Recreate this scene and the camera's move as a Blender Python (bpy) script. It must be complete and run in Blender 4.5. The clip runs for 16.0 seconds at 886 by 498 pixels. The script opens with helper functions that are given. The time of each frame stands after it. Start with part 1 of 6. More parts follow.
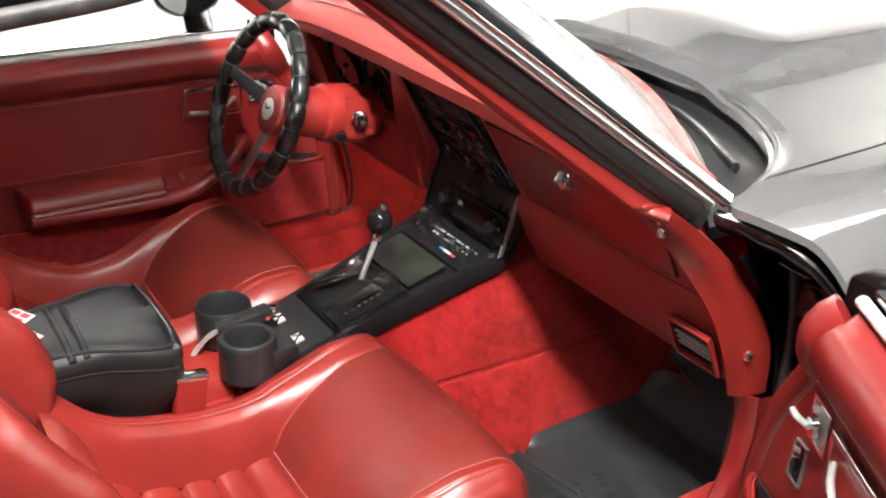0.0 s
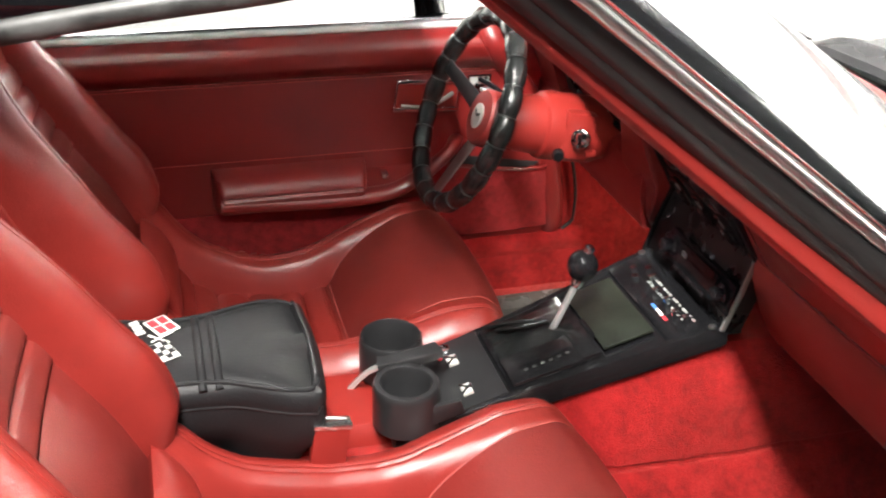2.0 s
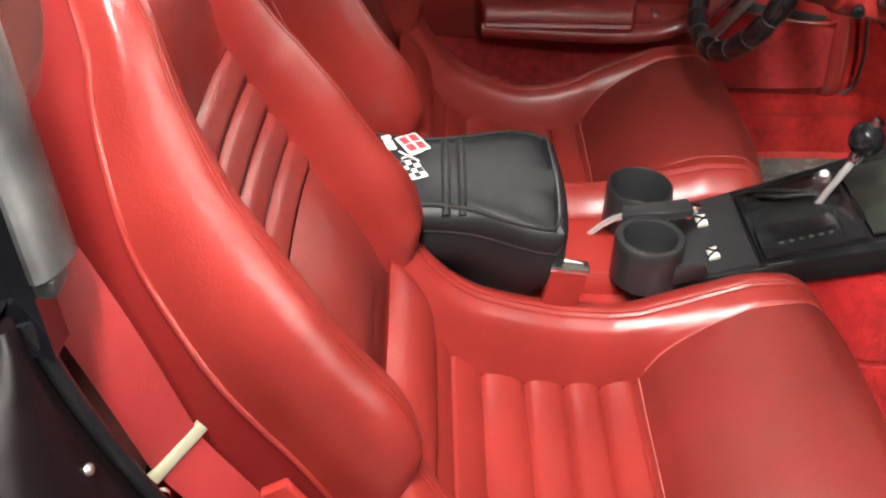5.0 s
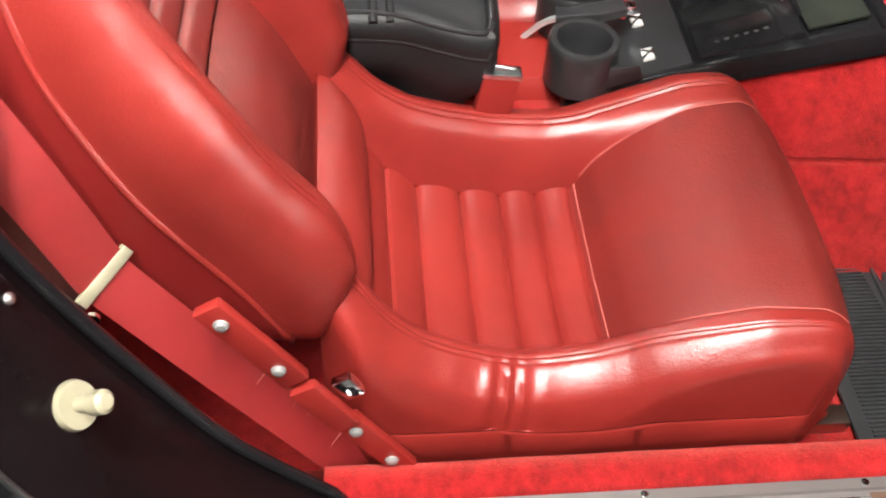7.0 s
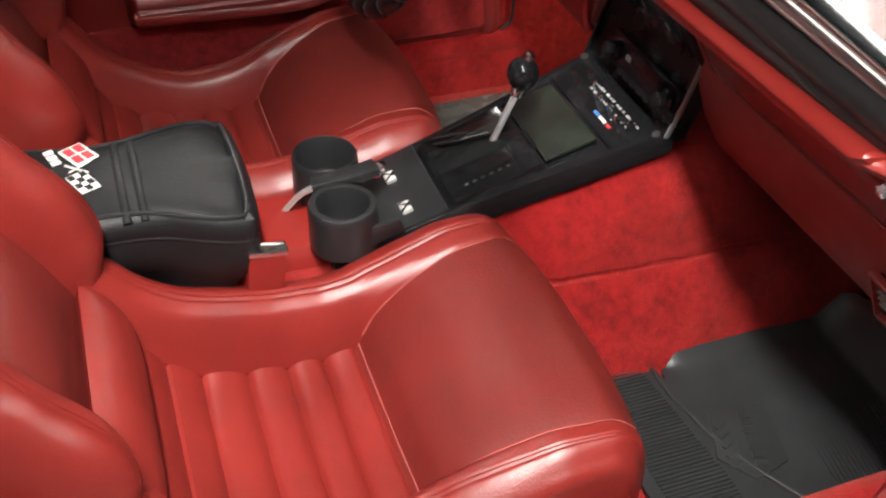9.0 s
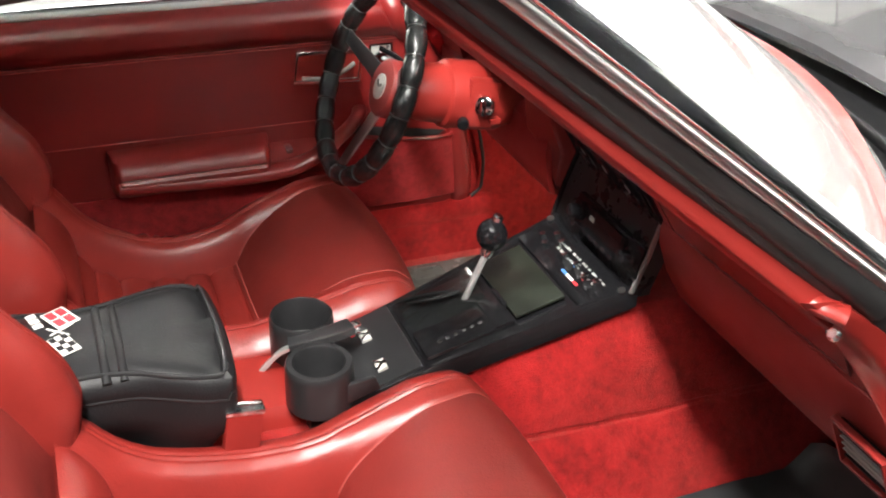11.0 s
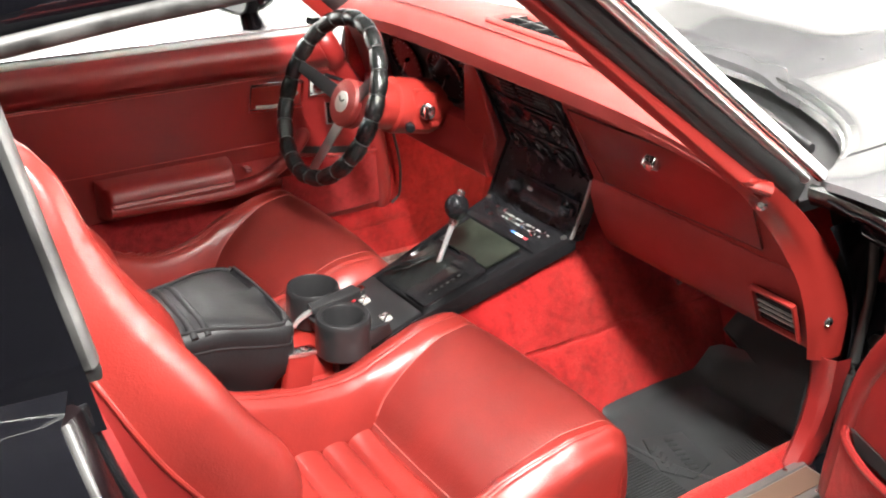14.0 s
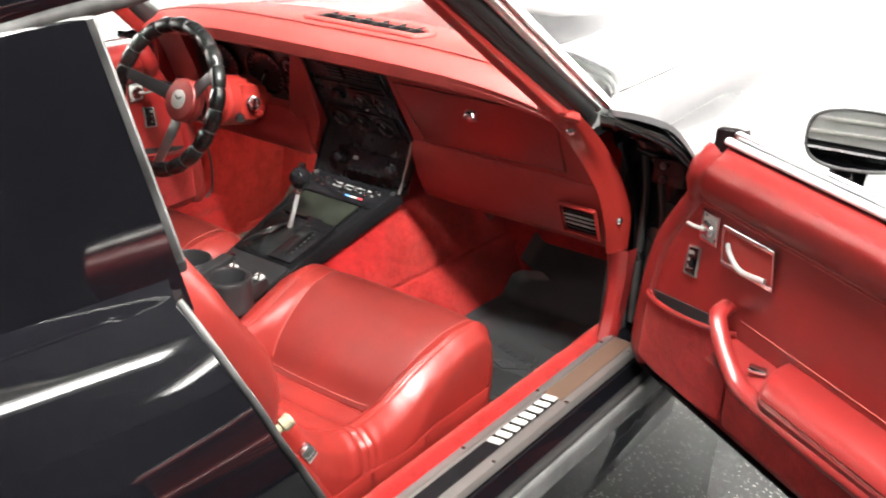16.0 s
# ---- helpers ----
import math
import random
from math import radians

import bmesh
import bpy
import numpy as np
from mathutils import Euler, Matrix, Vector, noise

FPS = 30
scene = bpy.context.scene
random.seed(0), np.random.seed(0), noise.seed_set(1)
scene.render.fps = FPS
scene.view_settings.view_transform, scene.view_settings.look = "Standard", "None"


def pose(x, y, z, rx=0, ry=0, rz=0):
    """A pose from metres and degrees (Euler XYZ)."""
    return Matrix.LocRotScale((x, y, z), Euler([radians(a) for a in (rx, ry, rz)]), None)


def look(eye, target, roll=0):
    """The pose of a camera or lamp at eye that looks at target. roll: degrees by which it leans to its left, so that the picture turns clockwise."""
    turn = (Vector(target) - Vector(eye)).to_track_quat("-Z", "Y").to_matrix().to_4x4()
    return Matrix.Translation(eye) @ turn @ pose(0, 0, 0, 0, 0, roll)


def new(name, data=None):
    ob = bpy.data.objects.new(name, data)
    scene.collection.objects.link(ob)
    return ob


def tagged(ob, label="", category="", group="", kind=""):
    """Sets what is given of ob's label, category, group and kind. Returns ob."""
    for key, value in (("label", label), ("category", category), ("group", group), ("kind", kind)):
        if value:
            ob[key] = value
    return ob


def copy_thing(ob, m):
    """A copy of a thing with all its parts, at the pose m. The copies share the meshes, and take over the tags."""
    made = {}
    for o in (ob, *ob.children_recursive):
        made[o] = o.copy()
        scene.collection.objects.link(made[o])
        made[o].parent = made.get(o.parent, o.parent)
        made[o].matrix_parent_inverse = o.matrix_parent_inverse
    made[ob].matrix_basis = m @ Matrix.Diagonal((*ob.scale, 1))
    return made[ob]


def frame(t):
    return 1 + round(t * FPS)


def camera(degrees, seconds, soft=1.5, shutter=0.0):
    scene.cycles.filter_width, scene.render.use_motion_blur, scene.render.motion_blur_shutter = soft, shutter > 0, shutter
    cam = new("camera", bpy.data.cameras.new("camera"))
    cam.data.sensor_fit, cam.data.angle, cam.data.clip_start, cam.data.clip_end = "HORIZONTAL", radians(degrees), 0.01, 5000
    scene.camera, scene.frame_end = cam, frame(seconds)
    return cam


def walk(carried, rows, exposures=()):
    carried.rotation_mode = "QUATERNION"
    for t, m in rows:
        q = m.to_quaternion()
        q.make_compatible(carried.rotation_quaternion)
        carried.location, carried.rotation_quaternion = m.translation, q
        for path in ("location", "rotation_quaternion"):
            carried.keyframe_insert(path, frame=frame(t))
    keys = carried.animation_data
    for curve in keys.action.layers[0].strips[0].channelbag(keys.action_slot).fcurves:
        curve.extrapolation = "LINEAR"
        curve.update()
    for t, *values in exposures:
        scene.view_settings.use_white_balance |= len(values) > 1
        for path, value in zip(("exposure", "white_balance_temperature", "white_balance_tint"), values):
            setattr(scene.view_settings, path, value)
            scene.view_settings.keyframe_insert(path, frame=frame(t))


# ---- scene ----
cam = camera(47.0, 16.0, 2.0, 0.3)
PATH = [
    (0, (1.493, -0.684, 1.412), (-0.017, 0.292, 0.538), 1.5),
    (0.5, (1.428, -0.617, 1.41), (-0.133, 0.26, 0.517), 1.5),
    (1, (1.362, -0.552, 1.406), (-0.25, 0.198, 0.491), 1.6),
    (1.5, (1.305, -0.498, 1.405), (-0.35, 0.136, 0.478), 1.7),
    (2, (1.261, -0.464, 1.402), (-0.426, 0.043, 0.455), 1.9),
    (2.5, (1.231, -0.459, 1.396), (-0.48, -0.101, 0.425), 1.9),
    (3, (1.21, -0.462, 1.389), (-0.511, -0.236, 0.394), 2.0),
    (3.2, (1.207, -0.465, 1.386), (-0.512, -0.279, 0.381), 2.1),
    (5.3, (1.209, -0.488, 1.377), (-0.326, -0.44, 0.096), 2.2),
    (5.5, (1.208, -0.487, 1.375), (-0.295, -0.44, 0.056), 2.4),
    (6, (1.207, -0.485, 1.367), (-0.202, -0.437, -0.052), 2.6),
    (6.5, (1.197, -0.49, 1.361), (-0.144, -0.41, -0.121), 3.5),
    (7, (1.194, -0.475, 1.364), (-0.124, -0.31, -0.131), 3.4),
    (7.5, (1.188, -0.464, 1.369), (-0.143, -0.178, -0.097), 3.4),
    (8, (1.193, -0.45, 1.376), (-0.171, -0.07, -0.037), 2.8),
    (8.5, (1.196, -0.437, 1.384), (-0.197, 0.036, 0.029), 2.4),
    (9, (1.199, -0.436, 1.393), (-0.239, 0.119, 0.119), 2.3),
    (9.5, (1.203, -0.435, 1.397), (-0.281, 0.18, 0.207), 2.2),
    (10, (1.207, -0.431, 1.405), (-0.335, 0.208, 0.303), 2.0),
    (10.2, (1.209, -0.43, 1.406), (-0.354, 0.213, 0.335), 2.0),
    (12.3, (1.355, -0.581, 1.401), (-0.263, 0.154, 0.483), 1.7),
    (12.5, (1.375, -0.617, 1.402), (-0.226, 0.164, 0.492), 1.8),
    (13, (1.413, -0.722, 1.403), (-0.152, 0.135, 0.5), 2.0),
    (13.5, (1.441, -0.826, 1.403), (-0.089, 0.101, 0.51), 2.1),
    (14, (1.461, -0.929, 1.413), (-0.009, 0.117, 0.549), 1.8),
    (14.5, (1.472, -1.043, 1.415), (0.064, 0.103, 0.576), 2.0),
    (15, (1.495, -1.169, 1.41), (0.155, 0.071, 0.594), 2.0),
    (15.5, (1.517, -1.282, 1.406), (0.28, 0.071, 0.607), 2.0),
    (16, (1.529, -1.412, 1.407), (0.449, 0.073, 0.612), 1.8),
]
EXPOSURES = [(0, 0.1), (3.2, 0.25), (5.4, 0.1), (6.5, 0.12), (7.2, 0.06), (8.0, -0.1), (9.0, -0.32), (10.2, -0.15), (12.4, 0.5), (13.5, 0.56), (14.5, 0.78), (16, 0.48)]
walk(cam, [(t, look(eye, target, roll)) for t, eye, target, roll in PATH], EXPOSURES)

# ---- world and large lights ----
scene.view_settings.exposure = 0.0
world = bpy.data.worlds.new("showroom_world")
scene.world = world
world.use_nodes = True
bgn = world.node_tree.nodes["Background"]
bgn.inputs[0].default_value = (1.0, 0.98, 0.95, 1)
bgn.inputs[1].default_value = 0.03


def area_lamp(name, loc, target, sx, sy, watts, colour=(1, 0.97, 0.92)):
    d = bpy.data.lights.new(name, "AREA")
    d.shape, d.size, d.size_y, d.energy, d.color = "RECTANGLE", sx, sy, watts, colour
    o = new(name, d)
    o.matrix_world = look(loc, target)
    return o


CEIL = 4.4
HANG = 3.3
# x, y, watts: fixtures lying across the car; unseen rows added to whiten walls
STRIPS = [(1.2, -0.66, 215), (2.45, -0.64, 150), (-0.9, -2.6, 10), (2.8, -5.2, 70), (3.3, 2.9, 8), (0.0, 2.8, 8)]
ALONGSIDE = [(2.25, 1.32, 14)]
ADDED_WASHERS = [(-5.2, -1.5, 600), (-5.2, 1.5, 750), (-5.2, 4.5, 1100), (-1.0, 7.4, 1500), (1.8, 7.4, 1500), (4.6, 7.4, 1000)]
for lx, ly, watts in STRIPS:
    area_lamp("strip_lamp", (lx, ly, HANG - 0.12), (lx, ly, 0), 1.25, 0.18, watts)
for lx, ly, watts in ALONGSIDE:
    area_lamp("strip_lamp", (lx, ly, HANG - 0.12), (lx, ly, 0), 0.18, 1.25, watts)
for lx, ly, watts in ADDED_WASHERS:
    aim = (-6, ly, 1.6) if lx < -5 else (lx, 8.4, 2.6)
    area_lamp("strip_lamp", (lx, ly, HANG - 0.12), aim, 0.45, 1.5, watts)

# courtesy lamp under the dashboard, lit while the door is open
for cx_, cy_, cz_, watts in ((-0.30, 0.50, 0.61, 1.5),):
    area_lamp("courtesy_lamp", (cx_, cy_, cz_), (cx_ - 0.10, cy_ + 0.06, 0.0), 0.05, 0.03, watts, (1, 0.86, 0.68))

# ---- materials ----


def mat_new(name):
    m = bpy.data.materials.new(name)
    m.use_nodes = True
    nt = m.node_tree
    return m, nt, nt.nodes["Principled BSDF"]


def coords(nt):
    return nt.nodes.new("ShaderNodeTexCoord").outputs["Object"]


def noise_tex(nt, co, scale, detail=3.0, rough=0.55):
    n = nt.nodes.new("ShaderNodeTexNoise")
    n.inputs["Scale"].default_value, n.inputs["Detail"].default_value, n.inputs["Roughness"].default_value = scale, detail, rough
    nt.links.new(co, n.inputs["Vector"])
    return n.outputs["Fac"]


def ramp(nt, fac, stops):
    r = nt.nodes.new("ShaderNodeValToRGB")
    e = r.color_ramp.elements
    while len(e) < len(stops):
        e.new(0.5)
    for k, (p, c) in enumerate(stops):
        e[k].position, e[k].color = p, (*c, 1)
    nt.links.new(fac, r.inputs[0])
    return r.outputs[0]


def bump(nt, bsdf, height, strength, dist):
    b = nt.nodes.new("ShaderNodeBump")
    b.inputs["Strength"].default_value, b.inputs["Distance"].default_value = strength, dist
    nt.links.new(height, b.inputs["Height"])
    nt.links.new(b.outputs[0], bsdf.inputs["Normal"])
    return b


def mixed(nt, a, b, fac):
    m = nt.nodes.new("ShaderNodeMath")
    m.operation = "MULTIPLY_ADD"
    nt.links.new(a, m.inputs[0])
    m.inputs[1].default_value = fac
    nt.links.new(b, m.inputs[2])
    return m.outputs[0]


def leather(name, colour, rough=0.36, grain=420, bumpy=0.10, spread=0.22, spec=0.5, wear=0.0):
    m, nt, b = mat_new(name)
    b.inputs["Specular IOR Level"].default_value = spec
    co = coords(nt)
    big = noise_tex(nt, co, 5.0, 5, 0.6)
    lo = tuple(c * (1 - spread) for c in colour)
    hi = tuple(min(1, c * (1 + spread)) for c in colour)
    base = ramp(nt, big, [(0.3, lo), (0.7, hi)])
    if wear:
        # rubbed, greyed patches with soft outlines
        mx = nt.nodes.new("ShaderNodeMix")
        mx.data_type = "RGBA"
        nt.links.new(ramp(nt, noise_tex(nt, co, 7.0, 6, 0.62), [(0.46, (0, 0, 0)), (0.72, (wear, wear, wear))]), mx.inputs["Factor"])
        nt.links.new(base, mx.inputs["A"])
        mx.inputs["B"].default_value = (colour[0] * 0.60, colour[1] * 1.8, colour[2] * 1.8, 1)
        base = mx.outputs["Result"]
    nt.links.new(base, b.inputs["Base Color"])
    v = nt.nodes.new("ShaderNodeTexVoronoi")
    v.inputs["Scale"].default_value = grain
    nt.links.new(co, v.inputs["Vector"])
    fine = noise_tex(nt, co, grain * 0.4, 3)
    crease = noise_tex(nt, co, 26, 4, 0.6)
    h = mixed(nt, v.outputs["Distance"], mixed(nt, crease, fine, 2.2), 0.6)
    bump(nt, b, h, bumpy, 0.0016)
    r = noise_tex(nt, co, 22, 3)
    rr = nt.nodes.new("ShaderNodeMapRange")
    rr.inputs["To Min"].default_value, rr.inputs["To Max"].default_value = rough - 0.06, rough + 0.1
    nt.links.new(r, rr.inputs["Value"])
    nt.links.new(rr.outputs[0], b.inputs["Roughness"])
    return m


def plastic(name, colour, rough=0.4, grain=300, bumpy=0.1, metal=0.0, spread=0.15, spec=0.5):
    m, nt, b = mat_new(name)
    b.inputs["Specular IOR Level"].default_value = spec
    co = coords(nt)
    big = noise_tex(nt, co, 14.0, 5)
    nt.links.new(ramp(nt, big, [(0.3, tuple(c * (1 - spread) for c in colour)), (0.72, tuple(min(1, c * (1 + spread)) for c in colour))]), b.inputs["Base Color"])
    b.inputs["Metallic"].default_value = metal
    rr = nt.nodes.new("ShaderNodeMapRange")
    rr.inputs["To Min"].default_value, rr.inputs["To Max"].default_value = max(0.02, rough - 0.07), rough + 0.07
    nt.links.new(noise_tex(nt, co, 30, 4), rr.inputs["Value"])
    nt.links.new(rr.outputs[0], b.inputs["Roughness"])
    if bumpy:
        bump(nt, b, noise_tex(nt, co, grain, 3), bumpy, 0.0008)
    return m


def carpet_mat(name, colour):
    m, nt, b = mat_new(name)
    co = coords(nt)
    tuft = noise_tex(nt, co, 420, 2, 0.7)
    mid = noise_tex(nt, co, 60, 4, 0.65)
    big = noise_tex(nt, co, 14, 4, 0.7)
    f0 = mixed(nt, mid, mixed(nt, tuft, big, 0.5), 0.9)
    sc = nt.nodes.new("ShaderNodeMath")
    sc.operation = "MULTIPLY"
    nt.links.new(f0, sc.inputs[0])
    sc.inputs[1].default_value = 0.42
    f = sc.outputs[0]
    nt.links.new(ramp(nt, f, [(0.38, tuple(c * 0.46 for c in colour)), (0.66, tuple(min(1, c * 1.22) for c in colour))]), b.inputs["Base Color"])
    b.inputs["Roughness"].default_value = 0.95
    b.inputs["Specular IOR Level"].default_value = 0.1
    b.inputs["Sheen Weight"].default_value = 0.35
    b.inputs["Sheen Tint"].default_value = (1, 0.25, 0.2, 1)
    bump(nt, b, mixed(nt, mid, tuft, 0.5), 0.8, 0.004)
    return m


def paint(name, colour, rough=0.12, coat=0.6, coat_ior=1.5):
    m, nt, b = mat_new(name)
    co = coords(nt)
    nt.links.new(ramp(nt, noise_tex(nt, co, 5, 3), [(0.3, tuple(c * 0.8 for c in colour)), (0.7, tuple(c * 1.2 for c in colour))]), b.inputs["Base Color"])
    b.inputs["Roughness"].default_value = rough
    b.inputs["Coat Weight"].default_value = coat
    b.inputs["Coat Roughness"].default_value = 0.04
    b.inputs["Coat IOR"].default_value = coat_ior
    bump(nt, b, noise_tex(nt, co, 60, 2), 0.02, 0.001)
    return m


RED = (0.205, 0.018, 0.014)
M_LEATHER = leather("red_leather", RED, 0.33, 420, 0.2, 0.2, 0.6)
M_WORN = leather("worn_red_leather", (0.155, 0.0145, 0.0115), 0.40, 420, 0.22, 0.16, 0.62, 0.32)
M_SEAM = plastic("dark_red_seam", (0.05, 0.006, 0.005), 0.5, 300, 0.1)
M_VINYL = leather("red_door_vinyl", (0.175, 0.012, 0.011), 0.32, 520, 0.08, 0.12, 0.7)
M_DASH = leather("red_dash_vinyl", (0.20, 0.017, 0.0145), 0.46, 600, 0.14, 0.1, 0.6)
# paler copy of the dash vinyl, with the sheen on the top in its colour
M_LITPAD = leather("lit_red_pad_vinyl", (0.29, 0.038, 0.033), 0.46, 600, 0.14, 0.1, 0.8)
M_REDPLASTIC = plastic("red_trim_plastic", (0.235, 0.019, 0.015), 0.32, 350, 0.12, 0, 0.06)
M_STITCH = plastic("pale_red_thread", (0.36, 0.08, 0.066), 0.6, 900, 0.3)
M_CARPET = carpet_mat("red_carpet", (0.31, 0.012, 0.013))
M_DARKCARPET = carpet_mat("near_black_carpet", (0.02, 0.012, 0.012))
M_WEB = leather("red_belt_webbing", (0.22, 0.016, 0.016), 0.45, 900, 0.3)
M_BLACKLEATHER = leather("black_leather", (0.012, 0.012, 0.013), 0.46, 420, 0.2, 0.3, 0.25)
M_RIM = leather("glossy_black_rim_leather", (0.008, 0.009, 0.009), 0.19, 420, 0.2, 0.2, 0.8)
M_BLACK = plastic("black_plastic", (0.008, 0.008, 0.009), 0.22, 300, 0.08, 0, 0.1, 0.5)
M_SATIN = plastic("satin_black_plastic", (0.018, 0.018, 0.019), 0.32, 500, 0.2, 0, 0.2, 0.45)
M_GLOSSBLACK = plastic("gloss_black_plastic", (0.008, 0.008, 0.009), 0.12, 200, 0.04, 0, 0.2, 0.4)
M_RUBBER = plastic("black_rubber", (0.017, 0.017, 0.017), 0.46, 260, 0.12, 0, 0.2, 0.45)
M_GREYRUBBER = plastic("weathered_grey_rubber", (0.05, 0.05, 0.049), 0.42, 90, 0.6, 0, 0.85)
M_MAT = plastic("rubber_mat_black", (0.026, 0.027, 0.028), 0.33, 220, 0.10, 0, 0.2, 0.5)
# mat rubber paled, so the light on the driver's mat is in its colour
M_LITMAT = plastic("lit_grey_rubber_mat", (0.075, 0.075, 0.069), 0.27, 220, 0.10, 0, 0.15, 0.7)
M_CHROME = plastic("chrome", (0.75, 0.75, 0.76), 0.10, 60, 0.05, 1.0, 0.06)
# chrome with a grey reflection put into a partly diffuse colour
M_GREYCHROME = plastic("chrome_with_grey_reflection", (0.34, 0.34, 0.33), 0.2, 60, 0.05, 0.5, 0.1)
M_BRUSHED = plastic("brushed_steel", (0.55, 0.54, 0.53), 0.33, 400, 0.1, 1.0)
M_STEEL = plastic("dull_steel", (0.45, 0.42, 0.34), 0.3, 120, 0.2, 1.0)
M_WHITE = plastic("white_plastic", (0.75, 0.74, 0.70), 0.4, 200, 0.05)
M_BONE = plastic("bone_nylon", (0.24, 0.22, 0.15), 0.35, 120, 0.1)
M_PATCHRED = plastic("patch_red", (0.55, 0.03, 0.04), 0.6, 900, 0.4)
M_BLUE = plastic("marking_blue", (0.05, 0.18, 0.5), 0.4, 200, 0.05)
M_GREY = plastic("faint_grey_marking", (0.06, 0.06, 0.056), 0.5, 200, 0.05)
# black paint lifted to grey, pale wall reflections put into the base colour
M_HOOD = paint("hood_paint_with_reflections", (0.115, 0.115, 0.119), 0.26, 1.0, 2.0)
M_GREYMARK = plastic("worn_white_marking", (0.36, 0.36, 0.34), 0.5, 200, 0.05)
M_PAINT = paint("black_car_paint", (0.003, 0.003, 0.004), 0.045)
M_JAMB = plastic("dark_jamb_paint", (0.005, 0.003, 0.0035), 0.22, 60, 0.05, 0, 0.2, 0.08)
# non-metal silver, holding the bright reflection of the chrome badges as colour
M_SILVER = plastic("badge_silver_reflection", (0.50, 0.49, 0.46), 0.35, 200, 0.05)
M_TRAY = plastic("worn_ashtray_lid", (0.016, 0.019, 0.014), 0.36, 90, 0.15, 0.0, 0.75)
M_WALL = plastic("white_wall_paint", (0.82, 0.82, 0.81), 0.7, 40, 0.05, 0, 0.02)
M_PALEWALL = plastic("pale_wall_paint", (0.22, 0.22, 0.215), 0.7, 40, 0.05, 0, 0.05)
M_GREYWALL = plastic("grey_wall_paint", (0.012, 0.012, 0.013), 0.9, 40, 0.05, 0, 0.1, 0.05)
# two chromes made half diffuse and pale, their bright reflections painted in
M_PALEREFLECT = plastic("pale_reflection_metal", (0.62, 0.62, 0.61), 0.35, 60, 0.05, 0.25, 0.1)
M_BRIGHTREFLECT = plastic("bright_reflection_metal", (0.58, 0.58, 0.57), 0.22, 60, 0.05, 0.6, 0.08)
M_SILLMETAL = plastic("brushed_sill_metal", (0.36, 0.335, 0.32), 0.38, 400, 0.0, 0.85, 0.04)
M_BRONZE = plastic("brown_bronze_film", (0.17, 0.105, 0.075), 0.38, 300, 0.0, 0.5, 0.04)
M_STACK = plastic("matt_black_stack_plastic", (0.010, 0.010, 0.011), 0.28, 300, 0.08, 0, 0.1, 0.4)
M_ALLOY = plastic("dull_alloy", (0.30, 0.30, 0.30), 0.38, 120, 0.15, 0.7, 0.25)

M_DOORJAMB = plastic("lumpy_black_jamb_paint", (0.005, 0.005, 0.006), 0.24, 34, 1.0, 0, 0.4, 0.35)
M_CEIL = plastic("dark_ceiling_paint", (0.045, 0.045, 0.05), 0.8, 40, 0.05, 0, 0.1)

M_GLASS, _nt, _b = mat_new("windshield_glass")
_b.inputs["Transmission Weight"].default_value = 1.0
_b.inputs["Roughness"].default_value = 0.0
_b.inputs["IOR"].default_value = 1.5
_b.inputs["Base Color"].default_value = (0.93, 0.97, 0.95, 1)
# white diffuse mixed in, standing for the pale reflections on the glass
_d = _nt.nodes.new("ShaderNodeBsdfDiffuse")
_d.inputs[0].default_value = (0.8, 0.8, 0.8, 1)
_mx = _nt.nodes.new("ShaderNodeMixShader")
_mr = _nt.nodes.new("ShaderNodeMapRange")
_mr.inputs["To Min"].default_value, _mr.inputs["To Max"].default_value = 0.08, 0.18
_nt.links.new(noise_tex(_nt, coords(_nt), 6, 4), _mr.inputs["Value"])
_nt.links.new(_mr.outputs[0], _mx.inputs[0])
_nt.links.new(_b.outputs[0], _mx.inputs[1])
_nt.links.new(_d.outputs[0], _mx.inputs[2])
_nt.links.new(_mx.outputs[0], _nt.nodes["Material Output"].inputs[0])
M_TINT, _nt, _b = mat_new("smoked_roof_glass")
_b.inputs["Transmission Weight"].default_value = 1.0
_b.inputs["Roughness"].default_value = 0.02
_b.inputs["Base Color"].default_value = (0.30, 0.36, 0.34, 1)
M_MIRROR, _nt, _b = mat_new("mirror_silver")
_b.inputs["Metallic"].default_value, _b.inputs["Roughness"].default_value = 1.0, 0.02
_b.inputs["Base Color"].default_value = (0.85, 0.86, 0.87, 1)
M_TUBE, _nt, _b = mat_new("lamp_tube")
_b.inputs["Emission Color"].default_value = (1, 0.97, 0.93, 1)
_b.inputs["Emission Strength"].default_value = 5.0

M_FLOOR, _nt, _b = mat_new("flecked_dark_floor")
_co = coords(_nt)
_v = _nt.nodes.new("ShaderNodeTexVoronoi")
_v.inputs["Scale"].default_value = 95
_nt.links.new(_co, _v.inputs["Vector"])
_f = mixed(_nt, noise_tex(_nt, _co, 2.5, 4), _v.outputs["Distance"], 0.25)
_nt.links.new(ramp(_nt, _f, [(0.30, (0.42, 0.42, 0.41)), (0.35, (0.045, 0.047, 0.046)), (0.7, (0.022, 0.023, 0.023))]), _b.inputs["Base Color"])
_b.inputs["Roughness"].default_value = 0.3
bump(_nt, _b, noise_tex(_nt, _co, 150, 3), 0.15, 0.002)

# ---- building helpers ----
AT = {}


def thing(name, base=(0, 0, 0), label="", category="", group="", kind=""):
    e = new(name)
    e.empty_display_size = 0.05
    e.location = base
    AT[e.name] = Vector(base)
    return tagged(e, label, category, group, kind)


